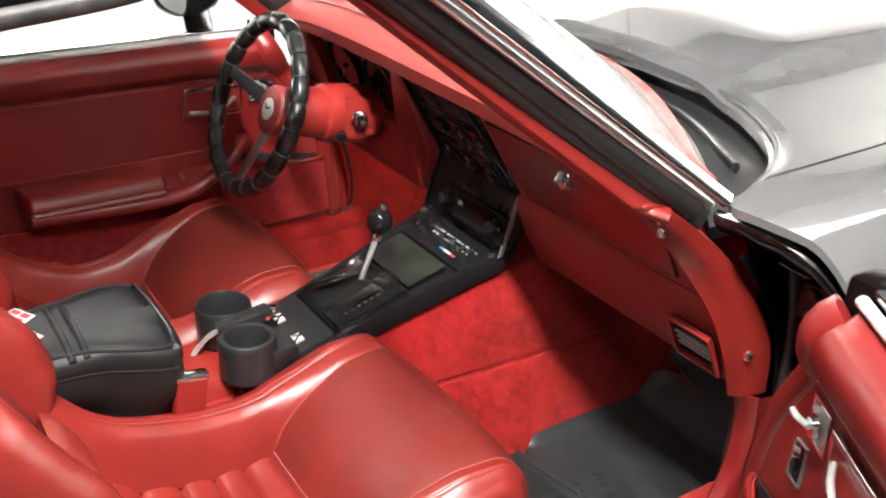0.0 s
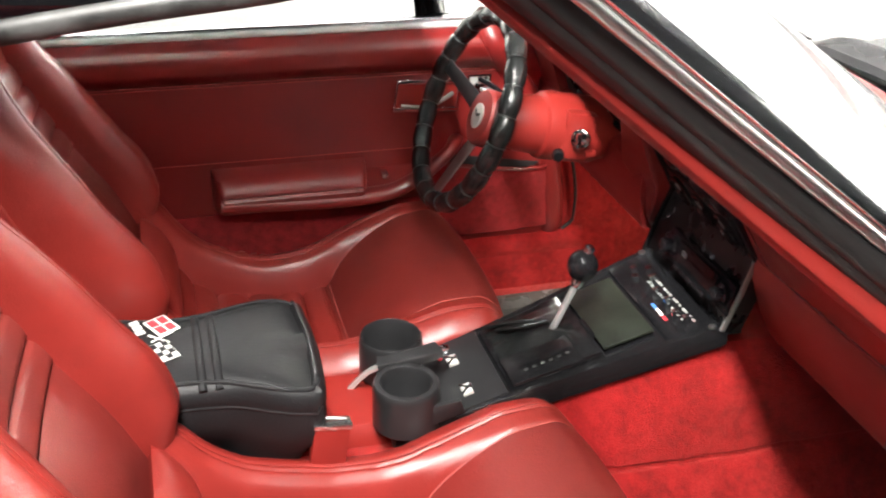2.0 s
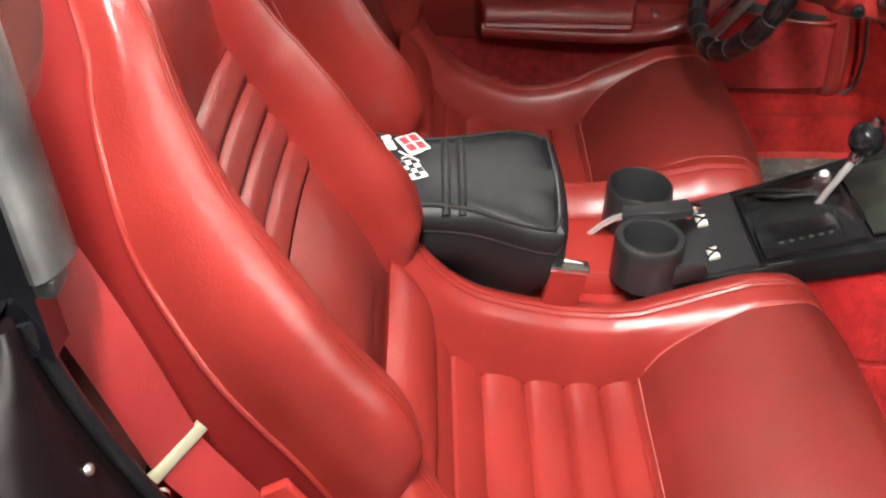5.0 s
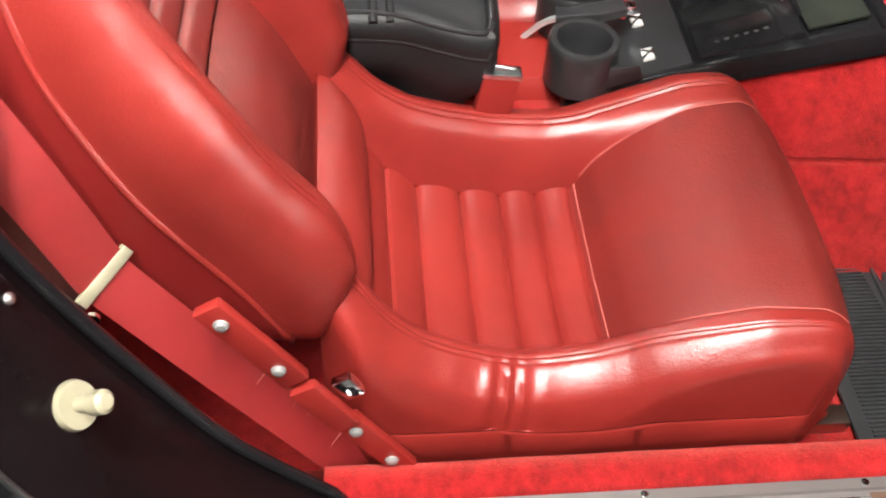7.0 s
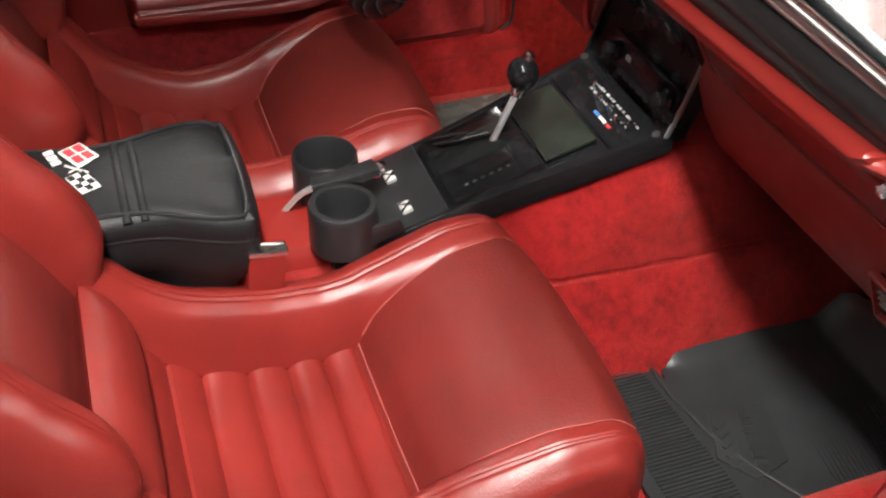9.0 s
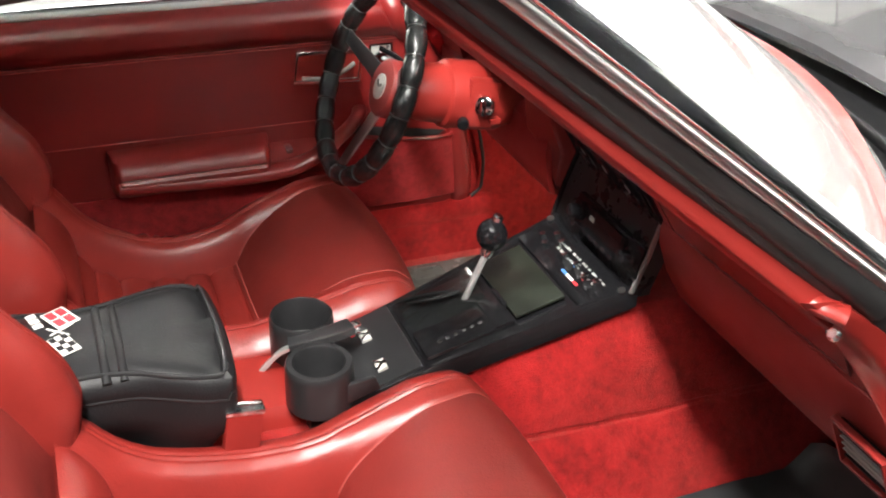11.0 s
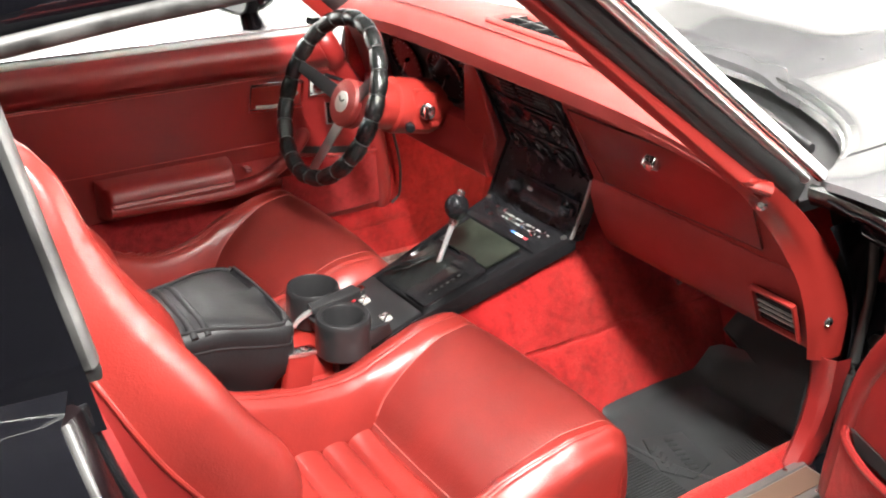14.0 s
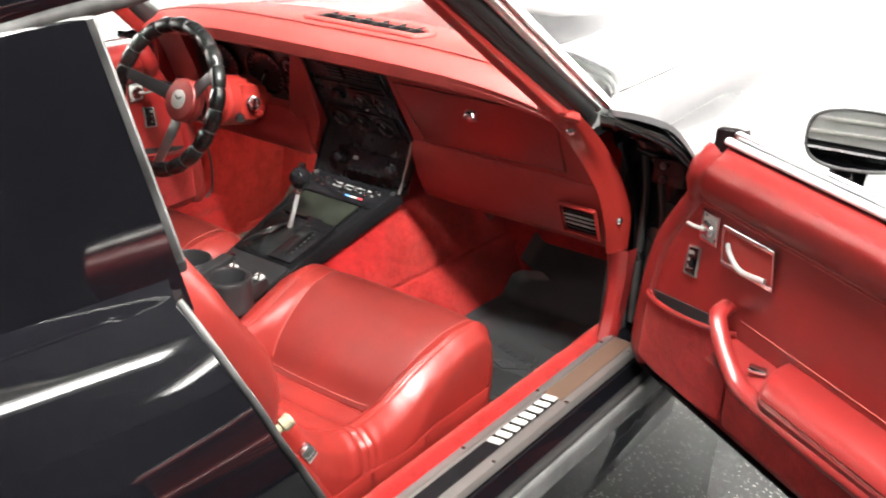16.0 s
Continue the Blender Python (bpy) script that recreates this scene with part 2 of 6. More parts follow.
def part(name, bm, material, parent=None, label="", smooth=True):
    """One mesh; its geometry is in world places."""
    me = bpy.data.meshes.new(name)
    bm.to_mesh(me)
    bm.free()
    me.materials.append(material)
    for p in me.polygons:
        p.use_smooth = smooth
    if smooth:
        me.set_sharp_from_angle(angle=radians(38))
    o = new(name, me)
    AT[o.name] = Vector((0, 0, 0))
    if parent is not None:
        o.parent = parent
        o.location = -AT[parent.name]
    if label:
        o["label"] = label
    return o


def single(name, bm, material, label, category, group="", kind="", smooth=True):
    return tagged(part(name, bm, material, None, "", smooth), label, category, group, kind)


def spline(pts):
    """A smooth curve through (x, y) pairs, as a function of x."""
    xs = np.array([p[0] for p in pts], float)
    ys = np.array([p[1] for p in pts], float)
    d = np.diff(ys) / np.diff(xs)
    m = np.zeros(len(xs))
    m[0], m[-1] = d[0], d[-1]
    for k in range(1, len(xs) - 1):
        m[k] = 0 if d[k - 1] * d[k] <= 0 else 2 * d[k - 1] * d[k] / (d[k - 1] + d[k])

    def f(x):
        x = min(max(x, xs[0]), xs[-1])
        k = min(int(np.searchsorted(xs, x, "right")) - 1, len(xs) - 2)
        h = xs[k + 1] - xs[k]
        t = (x - xs[k]) / h
        return float((2 * t**3 - 3 * t**2 + 1) * ys[k] + (t**3 - 2 * t**2 + t) * h * m[k] + (-2 * t**3 + 3 * t**2) * ys[k + 1] + (t**3 - t**2) * h * m[k + 1])
    return f


def tri_spline(rows):
    return [spline([(r[0], r[k]) for r in rows]) for k in range(1, len(rows[0]))]


def smooth_path(pts, n):
    """n points on a smooth line through pts."""
    P = [np.array(p, float) for p in pts]
    L = [0.0]
    for a, b in zip(P, P[1:]):
        L.append(L[-1] + float(np.linalg.norm(b - a)))
    fs = [spline([(l, p[k]) for l, p in zip(L, P)]) for k in range(3)]
    return [Vector([f(L[-1] * i / (n - 1)) for f in fs]) for i in range(n)]


def grid(bm, rows, wrap=False):
    V = [[bm.verts.new(p) for p in r] for r in rows]
    for a, b in zip(V, V[1:]):
        m = len(a)
        for k in range(m if wrap else m - 1):
            bm.faces.new((a[k], a[(k + 1) % m], b[(k + 1) % m], b[k]))
    return V


def box(bm, c, s, rot=None, bevel=0.0, seg=2):
    r = bmesh.ops.create_cube(bm, size=1.0)
    vs = r["verts"]
    M = Matrix.Translation(c) @ (rot.to_4x4() if rot is not None else Matrix.Identity(4)) @ Matrix.Diagonal((*s, 1))
    bmesh.ops.transform(bm, matrix=M, verts=vs)
    if bevel:
        es = list({e for v in vs for e in v.link_edges})
        bmesh.ops.bevel(bm, geom=es, offset=bevel, segments=seg, affect="EDGES", profile=0.6)
    return bm


def axis_rot(axis):
    return Vector((0, 0, 1)).rotation_difference(Vector(axis)).to_matrix()


def lathe(bm, c, axis, prof, n=32, close=True):
    """prof: (radius, height along axis) pairs."""
    R = axis_rot(axis)
    rows = []
    for r, h in prof:
        rows.append([Vector(c) + R @ Vector((r * math.cos(2 * math.pi * k / n), r * math.sin(2 * math.pi * k / n), h)) for k in range(n)])
    V = grid(bm, rows, True)
    if close:
        for ring in (V[0], V[-1]):
            if prof[0][0] > 1e-5:
                bm.faces.new(ring)
    return bm


def sweep(bm, pts, w, h, up=(0, 0, 1), n=12, square=False, cap=True, taper=None):
    """A rod of oval (or squarish) section along pts: w across, h along up."""
    P = [Vector(p) for p in pts]
    rows = []
    for i, p in enumerate(P):
        t = (P[min(i + 1, len(P) - 1)] - P[max(i - 1, 0)]).normalized()
        s = t.cross(Vector(up))
        if s.length < 1e-6:
            s = Vector((1, 0, 0))
        s.normalize()
        u = s.cross(t)
        q = taper(i / (len(P) - 1)) if taper else 1.0
        ring = []
        for k in range(n):
            a = 2 * math.pi * k / n + (math.pi / n if square else 0)
            ca, sa = math.cos(a), math.sin(a)
            if square:
                e = 0.35
                ca, sa = math.copysign(abs(ca)**e, ca), math.copysign(abs(sa)**e, sa)
            ring.append(p + s * (ca * w / 2 * q) + u * (sa * h / 2 * q))
        rows.append(ring)
    V = grid(bm, rows, True)
    if cap:
        bm.faces.new(V[0])
        bm.faces.new(V[-1])
    return bm


def slab(bm, outline, vec, bevel=0.0):
    """A flat outline given thickness by vec."""
    a = [bm.verts.new(p) for p in outline]
    b = [bm.verts.new(Vector(p) + Vector(vec)) for p in outline]
    n = len(a)
    faces = [bm.faces.new(a), bm.faces.new(b[::-1])]
    for k in range(n):
        faces.append(bm.faces.new((a[k], b[k], b[(k + 1) % n], a[(k + 1) % n])))
    if bevel:
        es = list({e for f in faces for e in f.edges})
        bmesh.ops.bevel(bm, geom=es, offset=bevel, segments=2, affect="EDGES", profile=0.6)
    return bm


def solid(bm, rows, off):
    """A sheet of rows with thickness off (a function of a point, or a vector)."""
    g = off if callable(off) else (lambda p: Vector(off))
    back = [[Vector(p) + g(Vector(p)) for p in r] for r in rows]
    A, B = grid(bm, rows), grid(bm, back)
    edge = [v for v in A[0]] + [r[-1] for r in A[1:]] + [v for v in A[-1][-2::-1]] + [r[0] for r in A[-2:0:-1]]
    edgb = [v for v in B[0]] + [r[-1] for r in B[1:]] + [v for v in B[-1][-2::-1]] + [r[0] for r in B[-2:0:-1]]
    n = len(edge)
    for k in range(n):
        bm.faces.new((edge[k], edge[(k + 1) % n], edgb[(k + 1) % n], edgb[k]))
    bmesh.ops.recalc_face_normals(bm, faces=bm.faces)
    return bm


def B():
    return bmesh.new()


CX = 0.015


def mirror_x(p):
    return Vector((2 * CX - p[0], p[1], p[2]))

# ---- the room ----
bm = B()
box(bm, (0.5, 0.5, -0.05), (13, 16, 0.1))
single("floor", bm, M_FLOOR, "dark grey workshop floor with pale flecks", "floor", kind="structure", smooth=False)
bm = B()
box(bm, (0.5, 0.5, CEIL + 0.05), (13, 16, 0.1))
single("ceiling", bm, M_CEIL, "dark grey open ceiling", "ceiling", kind="structure", smooth=False)
for nm, c, s, m, lab in (("wall_north", (0.5, 8.5, CEIL / 2), (13, 0.15, CEIL), M_WALL, "plain bright white wall ahead of the car"),
                         ("wall_west", (-6.0, 0.5, CEIL / 2), (0.15, 16, CEIL), M_WALL, "plain bright white wall beside the car"),
                         ("wall_east", (7.0, 0.5, CEIL / 2), (0.15, 16, CEIL), M_GREYWALL, "grey workshop wall"),
                         ("wall_south", (0.5, -7.5, CEIL / 2), (13, 0.15, CEIL), M_PALEWALL, "pale workshop wall behind the car")):
    bm = B()
    box(bm, c, s)
    single(nm, bm, m, lab, "wall", kind="structure", smooth=False)

# roller door in the wall behind the car
shutter = thing("roller_door", (3.1, -7.4, 0), "white slatted roller door in the workshop wall", "roller door")
for sx in (1.15, 5.05):
    part("guide_rail", box(B(), (sx, -7.395, 1.6), (0.09, 0.06, 3.2), bevel=0.008), M_STEEL, shutter, "steel guide rail")
part("roll_cover", box(B(), (3.1, -7.33, 3.36), (4.0, 0.19, 0.32), bevel=0.02), M_WHITE, shutter)
slat = None
for k in range(26):
    if slat is None:
        slat = part("slat", sweep(B(), [(1.2, -7.40, 0.065), (5.0, -7.40, 0.065)], 0.115, 0.03, (0, 0, 1), 10), M_WHITE, shutter)
    else:
        more = new("slat", slat.data)
        more.parent = shutter
        more.matrix_parent_inverse = slat.matrix_parent_inverse.copy()
        more.location = slat.location + Vector((0, 0, 0.121 * k))


def strip_light(lx, ly, across):
    e = thing("ceiling_light", (lx, ly, CEIL), "white strip light fixture hung from the ceiling on rods", "ceiling light", "ceiling strip lights")
    L = 0.66 if across else 0.78
    bm = B()
    box(bm, (lx, ly, HANG - 0.03), (2 * L, 0.36, 0.06) if across else (0.50, 2 * L, 0.06), bevel=0.01)
    part("housing", bm, M_WHITE, e)
    for k in (-0.7, 0.7):
        rod = (lx + k * L, ly) if across else (lx, ly + k * L)
        part("rod", sweep(B(), [(*rod, HANG - 0.01), (*rod, CEIL)], 0.012, 0.012, (1, 0, 0)), M_SATIN, e, "thin black hanging rod")
    for d in (-0.10, 0.0, 0.10):
        bm = B()
        ends = [(lx - L + 0.08, ly + d, HANG - 0.08), (lx + L - 0.08, ly + d, HANG - 0.08)] if across else [(lx + d, ly - L + 0.1, HANG - 0.08), (lx + d, ly + L - 0.1, HANG - 0.08)]
        sweep(bm, ends, 0.034, 0.034)
        part("tube", bm, M_TUBE, e, "glowing white tube")
    return e


for lx, ly, watts in STRIPS:
    strip_light(lx, ly, True)
# the rows added along the walls get fixtures too, though unseen
for lx, ly, watts in ALONGSIDE + ADDED_WASHERS:
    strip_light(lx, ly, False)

# ---- car body ----
body = thing("sports_car", (CX, 0, 0), "black sports car, pale reflections coloured into its hood, one roof panel lifted out", "car")


COWL = spline([(0, 0.69), (0.2, 0.676), (0.33, 0.645), (0.45, 0.585), (0.53, 0.520), (0.59, 0.435), (0.625, 0.36), (0.66, 0.285), (0.70, 0.292), (0.765, 0.325), (0.83, 0.355), (0.95, 0.37)])


def cowl_y(x):
    return COWL(abs(x - CX))


def hood_z(x, y):
    a = abs(x - CX)
    z = 0.892 - 0.05 * max(0, y - 1.3)**2
    z += 0.040 / (1 + math.exp((a - 0.27 + 0.03 * (y - 0.7)) / 0.014)) * min(1, max(0, (y - 0.55) / 0.35))
    z += 0.045 * math.exp(-((a - 0.70) / 0.11)**2) * math.exp(-((y - 1.25) / 0.55)**2)
    z -= 0.5 * max(0, a - 0.69)**1.6 * math.exp(-((y - 0.3) / 0.25)**2) * 2
    if a > 0.76:
        z -= 5.5 * (a - 0.76)**1.7
    return z


for side, nm in ((1, "fender"), (-1, "fender")):
    bm = B()
    rows = []
    for i in range(28):
        k = i / 27
        a = 0.612 + 0.005 + (0.94 - 0.617) * k
        r = []
        for j in range(40):
            y0 = cowl_y(CX + a)
            y = y0 + (2.7 - y0) * (j / 39)**1.3
            r.append((CX + side * a, y, hood_z(CX + a, y)))
        rows.append(r)
    for dz in (0.25, 0.5):
        rows.append([(p[0] - side * 0.02 * dz, p[1], p[2] - dz) for p in rows[27]])
    solid(bm, rows, (0, 0, -0.012))
    part("fender", bm, M_HOOD, body, "black front wing with pale reflections in its colour")
bm = B()
rows = []
for i in range(61):
    x = CX - 0.61 + 1.22 * i / 60
    y0 = cowl_y(x)
    rows.append([(x, y0 - 0.012 * (j == 0), hood_z(x, y0 + (2.7 - y0) * (j / 39)**1.3) - 0.012 * (j == 0)) if j == 0 else
                 (x, y0 + (2.7 - y0) * (j / 39)**1.3, hood_z(x, y0 + (2.7 - y0) * (j / 39)**1.3)) for j in range(40)])
solid(bm, rows, (0, 0, -0.015))
part("hood", bm, M_HOOD, body, "black hood with a raised centre, pale reflections in its colour")
# the well between glass and hood
bm = B()
rows = [[(CX + 0.62 * s, 0.275 + 0.295 * (1 - (0.96 * s)**2), 0.845) for s in np.linspace(-1, 1, 31)],
        [(CX + 0.62 * s, cowl_y(CX + 0.62 * s) + 0.05, 0.845) for s in np.linspace(-1, 1, 31)]]
solid(bm, rows, (0, 0, -0.02))
part("cowl_panel", bm, M_SATIN, body, "matt black panel under the wipers")
bm = B()
sweep(bm, [(CX + 0.62 * s, cowl_y(CX + 0.62 * s) + 0.004, 0.885) for s in np.linspace(-1, 1, 41)], 0.012, 0.016)
part("cowl_seal", bm, M_RUBBER, body)


def wiper(s):
    e = part("wiper", sweep(B(), smooth_path([(CX + 0.05 + s, 0.60, 0.868), (CX + 0.28 + s, 0.555, 0.868), (CX + 0.50 + s, 0.45, 0.868)], 14), 0.012, 0.018), M_SATIN, body, "black wiper arm with its blade")
    return e


wiper(0.02)
wiper(-0.52)

# windshield
gb = lambda s: Vector((CX + 0.645 * s, 0.275 + 0.295 * (1 - s * s), 0.893))
gt = lambda s: Vector((CX + 0.575 * s, -0.190 + 0.100 * (1 - s * s), 1.255 + 0.015 * (1 - s * s)))
bm = B()
rows = []
for i in range(16):
    k = i / 15
    rows.append([gb(s).lerp(gt(s), k) + Vector((0, 0.018, 0.012)) * math.sin(math.pi * k) for s in np.linspace(-1, 1, 33)])
solid(bm, rows, (0, -0.003, -0.004))
glass = single("windshield", bm, M_GLASS, "clear curved car windshield glass", "windshield", kind="structure")
glass.visible_shadow = False
bm = B()
sweep(bm, [gt(s) + Vector((0, -0.01, 0.0)) for s in np.linspace(-1, 1, 33)], 0.06, 0.035)
part("windshield_header", bm, M_PAINT, body)


def pillar(flip):
    q = mirror_x if flip else (lambda p: Vector(p))
    ch0, ch1 = Vector((0.668, 0.274, 0.897)), Vector((0.587, -0.232, 1.278))
    rb0, rb1 = Vector((0.627, 0.205, 0.893)), Vector((0.507, -0.250, 1.264))
    n = 14
    L = lambda a, b, off=Vector((0, 0, 0)): [q(a.lerp(b, k / (n - 1)) + off) for k in range(n)]
    up = Vector((0.5 if not flip else -0.5, -0.55, 0.67))
    part("pillar_core", sweep(B(), L(ch0.lerp(rb0, 0.45), ch1.lerp(rb1, 0.45), Vector((-0.012, 0.02, -0.02))), 0.06, 0.05, up), M_RUBBER, body)
    part("chrome_molding", sweep(B(), L(ch0, ch1, Vector((0.006, 0.006, 0.006))), 0.019, 0.012, up, 12, True), M_CHROME, body, "polished bright metal strip")
    part("pillar_step", sweep(B(), L(ch0, ch1, Vector((-0.007, -0.012, -0.001))), 0.012, 0.014, up), M_BRUSHED, body, "dull metal edge")
    part("pillar_weatherstrip", sweep(B(), L(ch0.lerp(rb0, 0.46), ch1.lerp(rb1, 0.46)), 0.042, 0.034, up), M_RUBBER, body, "black rubber seal on the pillar")
    part("pillar_trim", sweep(B(), L(rb0, rb1, Vector((0.006, -0.004, -0.006))), 0.044, 0.026, up, 16, True), M_REDPLASTIC, body, "red inner pillar trim")
    piv = ch1.lerp(rb1, 0.62).lerp(ch0.lerp(rb0, 0.62), 0.47)
    bm = B()
    lathe(bm, q(piv + Vector((0.0, -0.012, 0.012))), (0.3 if not flip else -0.3, -0.6, 0.7), [(0.014, 0), (0.014, 0.005), (0.010, 0.008), (0.0, 0.008)], 18)
    part("latch_button", bm, M_REDPLASTIC, body, "worn round plug in the seal")


pillar(False)
pillar(True)

# roof bar, hoop, sail panels
bm = B()
bar = smooth_path([(CX + 0.01, -0.86, 1.078), (CX + 0.01, -0.50, 1.127), (CX + 0.01, -0.28, 1.152), (CX + 0.01, -0.16, 1.206), (CX + 0.01, -0.09, 1.268)], 22)
sweep(bm, bar, 0.15, 0.075, n=16, square=True)
part("roof_bar", bm, M_PAINT, body, "black central roof bar")
bm = B()
rows = [[(CX - 0.075 - 0.47 * t, -0.80 + 0.72 * k, 1.085 + 0.06 * k + 0.12 * max(0, k - 0.75)**1.2 * 3 + 0.012 * math.sin(math.pi * t) - 0.035 * t * t) for t in np.linspace(0, 1, 14)] for k in np.linspace(0, 1, 12)]
solid(bm, rows, (0, 0, -0.006))
part("roof_panel", bm, M_TINT, body, "smoked glass roof panel still fitted")
rimp = rows[0] + [r[-1] for r in rows[1:]] + rows[-1][::-1] + [r[0] for r in rows[::-1]]
part("roof_panel_rim", sweep(B(), rimp, 0.024, 0.02), M_RUBBER, body, "black rim of the roof panel")
for s in (1, -1):
    bm = B()
    sweep(bm, [(CX + 0.01 + s * 0.068, p[1], p[2] - 0.038) for p in bar], 0.03, 0.032, n=12)
    part("roof_bar_seal", bm, M_GREYRUBBER, body, "grey weathered rubber seal")
bm = B()
hoop = smooth_path([(0.58, -0.89, 1.12), (0.45, -0.89, 1.135), (CX, -0.89, 1.145), (-0.42, -0.89, 1.135), (-0.55, -0.89, 1.12)], 30)
sweep(bm, hoop, 0.10, 0.12, n=16, square=True)
part("roof_hoop", bm, M_PAINT, body)


def quarter(flip):
    q = mirror_x if flip else (lambda p: Vector(p))
    edge = [(0.395, 0.792, -0.525), (0.50, 0.822, -0.605), (0.65, 0.832, -0.690), (0.775, 0.812, -0.750), (0.86, 0.762, -0.775), (0.905, 0.712, -0.780)]
    ex, ey = spline([(e[0], e[1]) for e in edge]), spline([(e[0], e[2]) for e in edge])
    # quarter panel
    rows = []
    for i in range(30):
        z0 = 0.30 + (0.905 - 0.30) * i / 29
        r = []
        for j in range(36):
            k = j / 35
            y = ey(z0) - 0.008 * (j == 0) * 0 - 1.5 * k
            bulge = math.sin(math.pi * min(1, k * 0.75))
            x = ex(z0) + 0.07 * bulge * (1 - 0.3 * (z0 - 0.3) / 0.6)
            z = z0 + 0.07 * bulge * max(0, (z0 - 0.55) / 0.35)**2
            r.append(q((x, y, z)))
        rows.append(r)
    top = [q(v) if flip else Vector(v) for v in rows[29]]
    for f_ in (0.3, 0.6, 0.85, 1.0):
        r = []
        for p in top:
            ks = min(1, max(0, (-0.746 - p.y) / 0.95))
            xs = 0.672 - 0.05 * ks + 0.02 * math.sin(math.pi * ks)
            r.append(q((p.x + (xs - p.x) * f_, p.y + 0.026 * f_ * max(0, 1 - ks * 6), p.z + 0.022 * f_ * f_ - 0.07 * ks * f_)))
        rows.append(r)
    bm = B()
    solid(bm, rows, (-0.01 if not flip else 0.01, 0, 0))
    part("quarter_panel", bm, M_PAINT, body, "glossy black rear wing panel")
    # sail panel above the belt
    rows = []
    for i in range(14):
        z0 = 0.872 + (1.20 - 0.872) * i / 13
        r = []
        for j in range(24):
            k = j / 23
            r.append(q((0.680 - 0.20 * (z0 - 0.92) - 0.05 * k + 0.02 * math.sin(math.pi * k), -0.746 - 0.17 * (z0 - 0.92) - 0.95 * k, z0 - 0.28 * k * k * (z0 - 0.86) / 0.34)))
        rows.append(r)
    bm = B()
    solid(bm, rows, (-0.03 if not flip else 0.03, 0, -0.005))
    part("sail_panel", bm, M_PAINT, body, "glossy black roof pillar panel")
    # jamb face
    inner = [(-0.765, 0.91), (-0.738, 0.807), (-0.708, 0.727), (-0.667, 0.636), (-0.608, 0.522), (-0.506, 0.398)]
    iy = spline([(z, y) for y, z in inner[::-1]])
    rows = []
    for i in range(26):
        z = 0.395 + (0.905 - 0.395) * i / 25
        a, b = Vector((0.684, iy(z), z)), Vector((ex(z), ey(z), z))
        rows.append([q(a.lerp(b, k) + Vector((0.0, 0.012, 0)) * math.sin(math.pi * k)) for k in (0, 0.1, 0.25, 0.5, 0.75, 0.9, 1)])
    bm = B()
    solid(bm, rows, (0, -0.012, 0))
    part("lock_pillar", bm, M_JAMB, body, "dark painted door jamb")
    rub = [q((0.682, iy(z) + 0.006, z)) for z in np.linspace(0.392, 0.90, 30)]
    part("jamb_seal", sweep(B(), rub, 0.014, 0.014), M_GLOSSBLACK, body, "black rubber door seal")
    lip = [q((ex(z) + 0.002, ey(z) + 0.003, z)) for z in np.linspace(0.40, 0.905, 24)]
    # worn black edge coloured grey, so its bright reflection is painted in
    part("jamb_lip", sweep(B(), lip, 0.009, 0.006, (0.8 if not flip else -0.8, -0.5, 0)), M_GREYRUBBER, body, "worn panel edge, greyed for its bright reflection")
    post = [q((0.650 - 0.20 * (z - 0.92), -0.740 - 0.17 * (z - 0.92), z)) for z in np.linspace(0.925, 1.195, 16)]
    part("post_weatherstrip", sweep(B(), post, 0.026, 0.068, (1, 0, 0), 16), M_GREYRUBBER, body, "weathered grey rubber seal on the roof post")
    part("post_channel", sweep(B(), [p + Vector((0.006 if flip else -0.006, 0.007, 0)) for p in post], 0.006, 0.010, (1, 0, 0)), M_RUBBER, body, "dark groove in the roof post seal")
    part("post_seal_foot", box(B(), q((0.662, -0.746, 0.922)), (0.030, 0.030, 0.016), bevel=0.005), M_RUBBER, body)
    if not flip:
        st = Vector((0.753, -0.696, 0.699))
        ax = (0.28, 0.81, 0.52)
        sk = part("striker_plate", lathe(B(), st, ax, [(0.0185, 0), (0.020, 0.005), (0.0185, 0.010), (0.008, 0.010)], 26), M_BONE, body, "round bone coloured washer")
        part("striker_pin", lathe(B(), st, ax, [(0.006, 0.008), (0.006, 0.024), (0.0095, 0.026), (0.0095, 0.038), (0.006, 0.041), (0.0, 0.041)], 18), M_BONE, sk, "steel latch pin")
        for p in ((0.715, -0.726, 0.783), (0.762, -0.732, 0.785)):
            part("rivet", lathe(B(), p, ax, [(0.0048, 0), (0.0048, 0.002), (0.003, 0.0035), (0.0, 0.004)], 12), M_BRUSHED, body, "small steel rivet head")


quarter(False)
quarter(True)

# door hinge pillar and sill
bm = B()
rows = []
for i in range(16):
    z = 0.30 + 0.525 * i / 15
    yc = spline([(0.30, 0.425), (0.56, 0.425), (0.635, 0.415), (0.70, 0.392), (0.78, 0.338), (0.845, 0.282), (0.88, 0.255)])(z)
    rows.append([(0.690, yc, z), (0.700, max(yc + 0.03, 0.43), z), (0.71, 0.455, z), (0.74, 0.47, z), (0.80, 0.46, z), (0.86 - 0.02 * (z > 0.8), 0.40, z)])
solid(bm, rows, (0, 0.02, 0))
part("hinge_pillar", bm, M_DOORJAMB, body, "black painted hinge pillar")
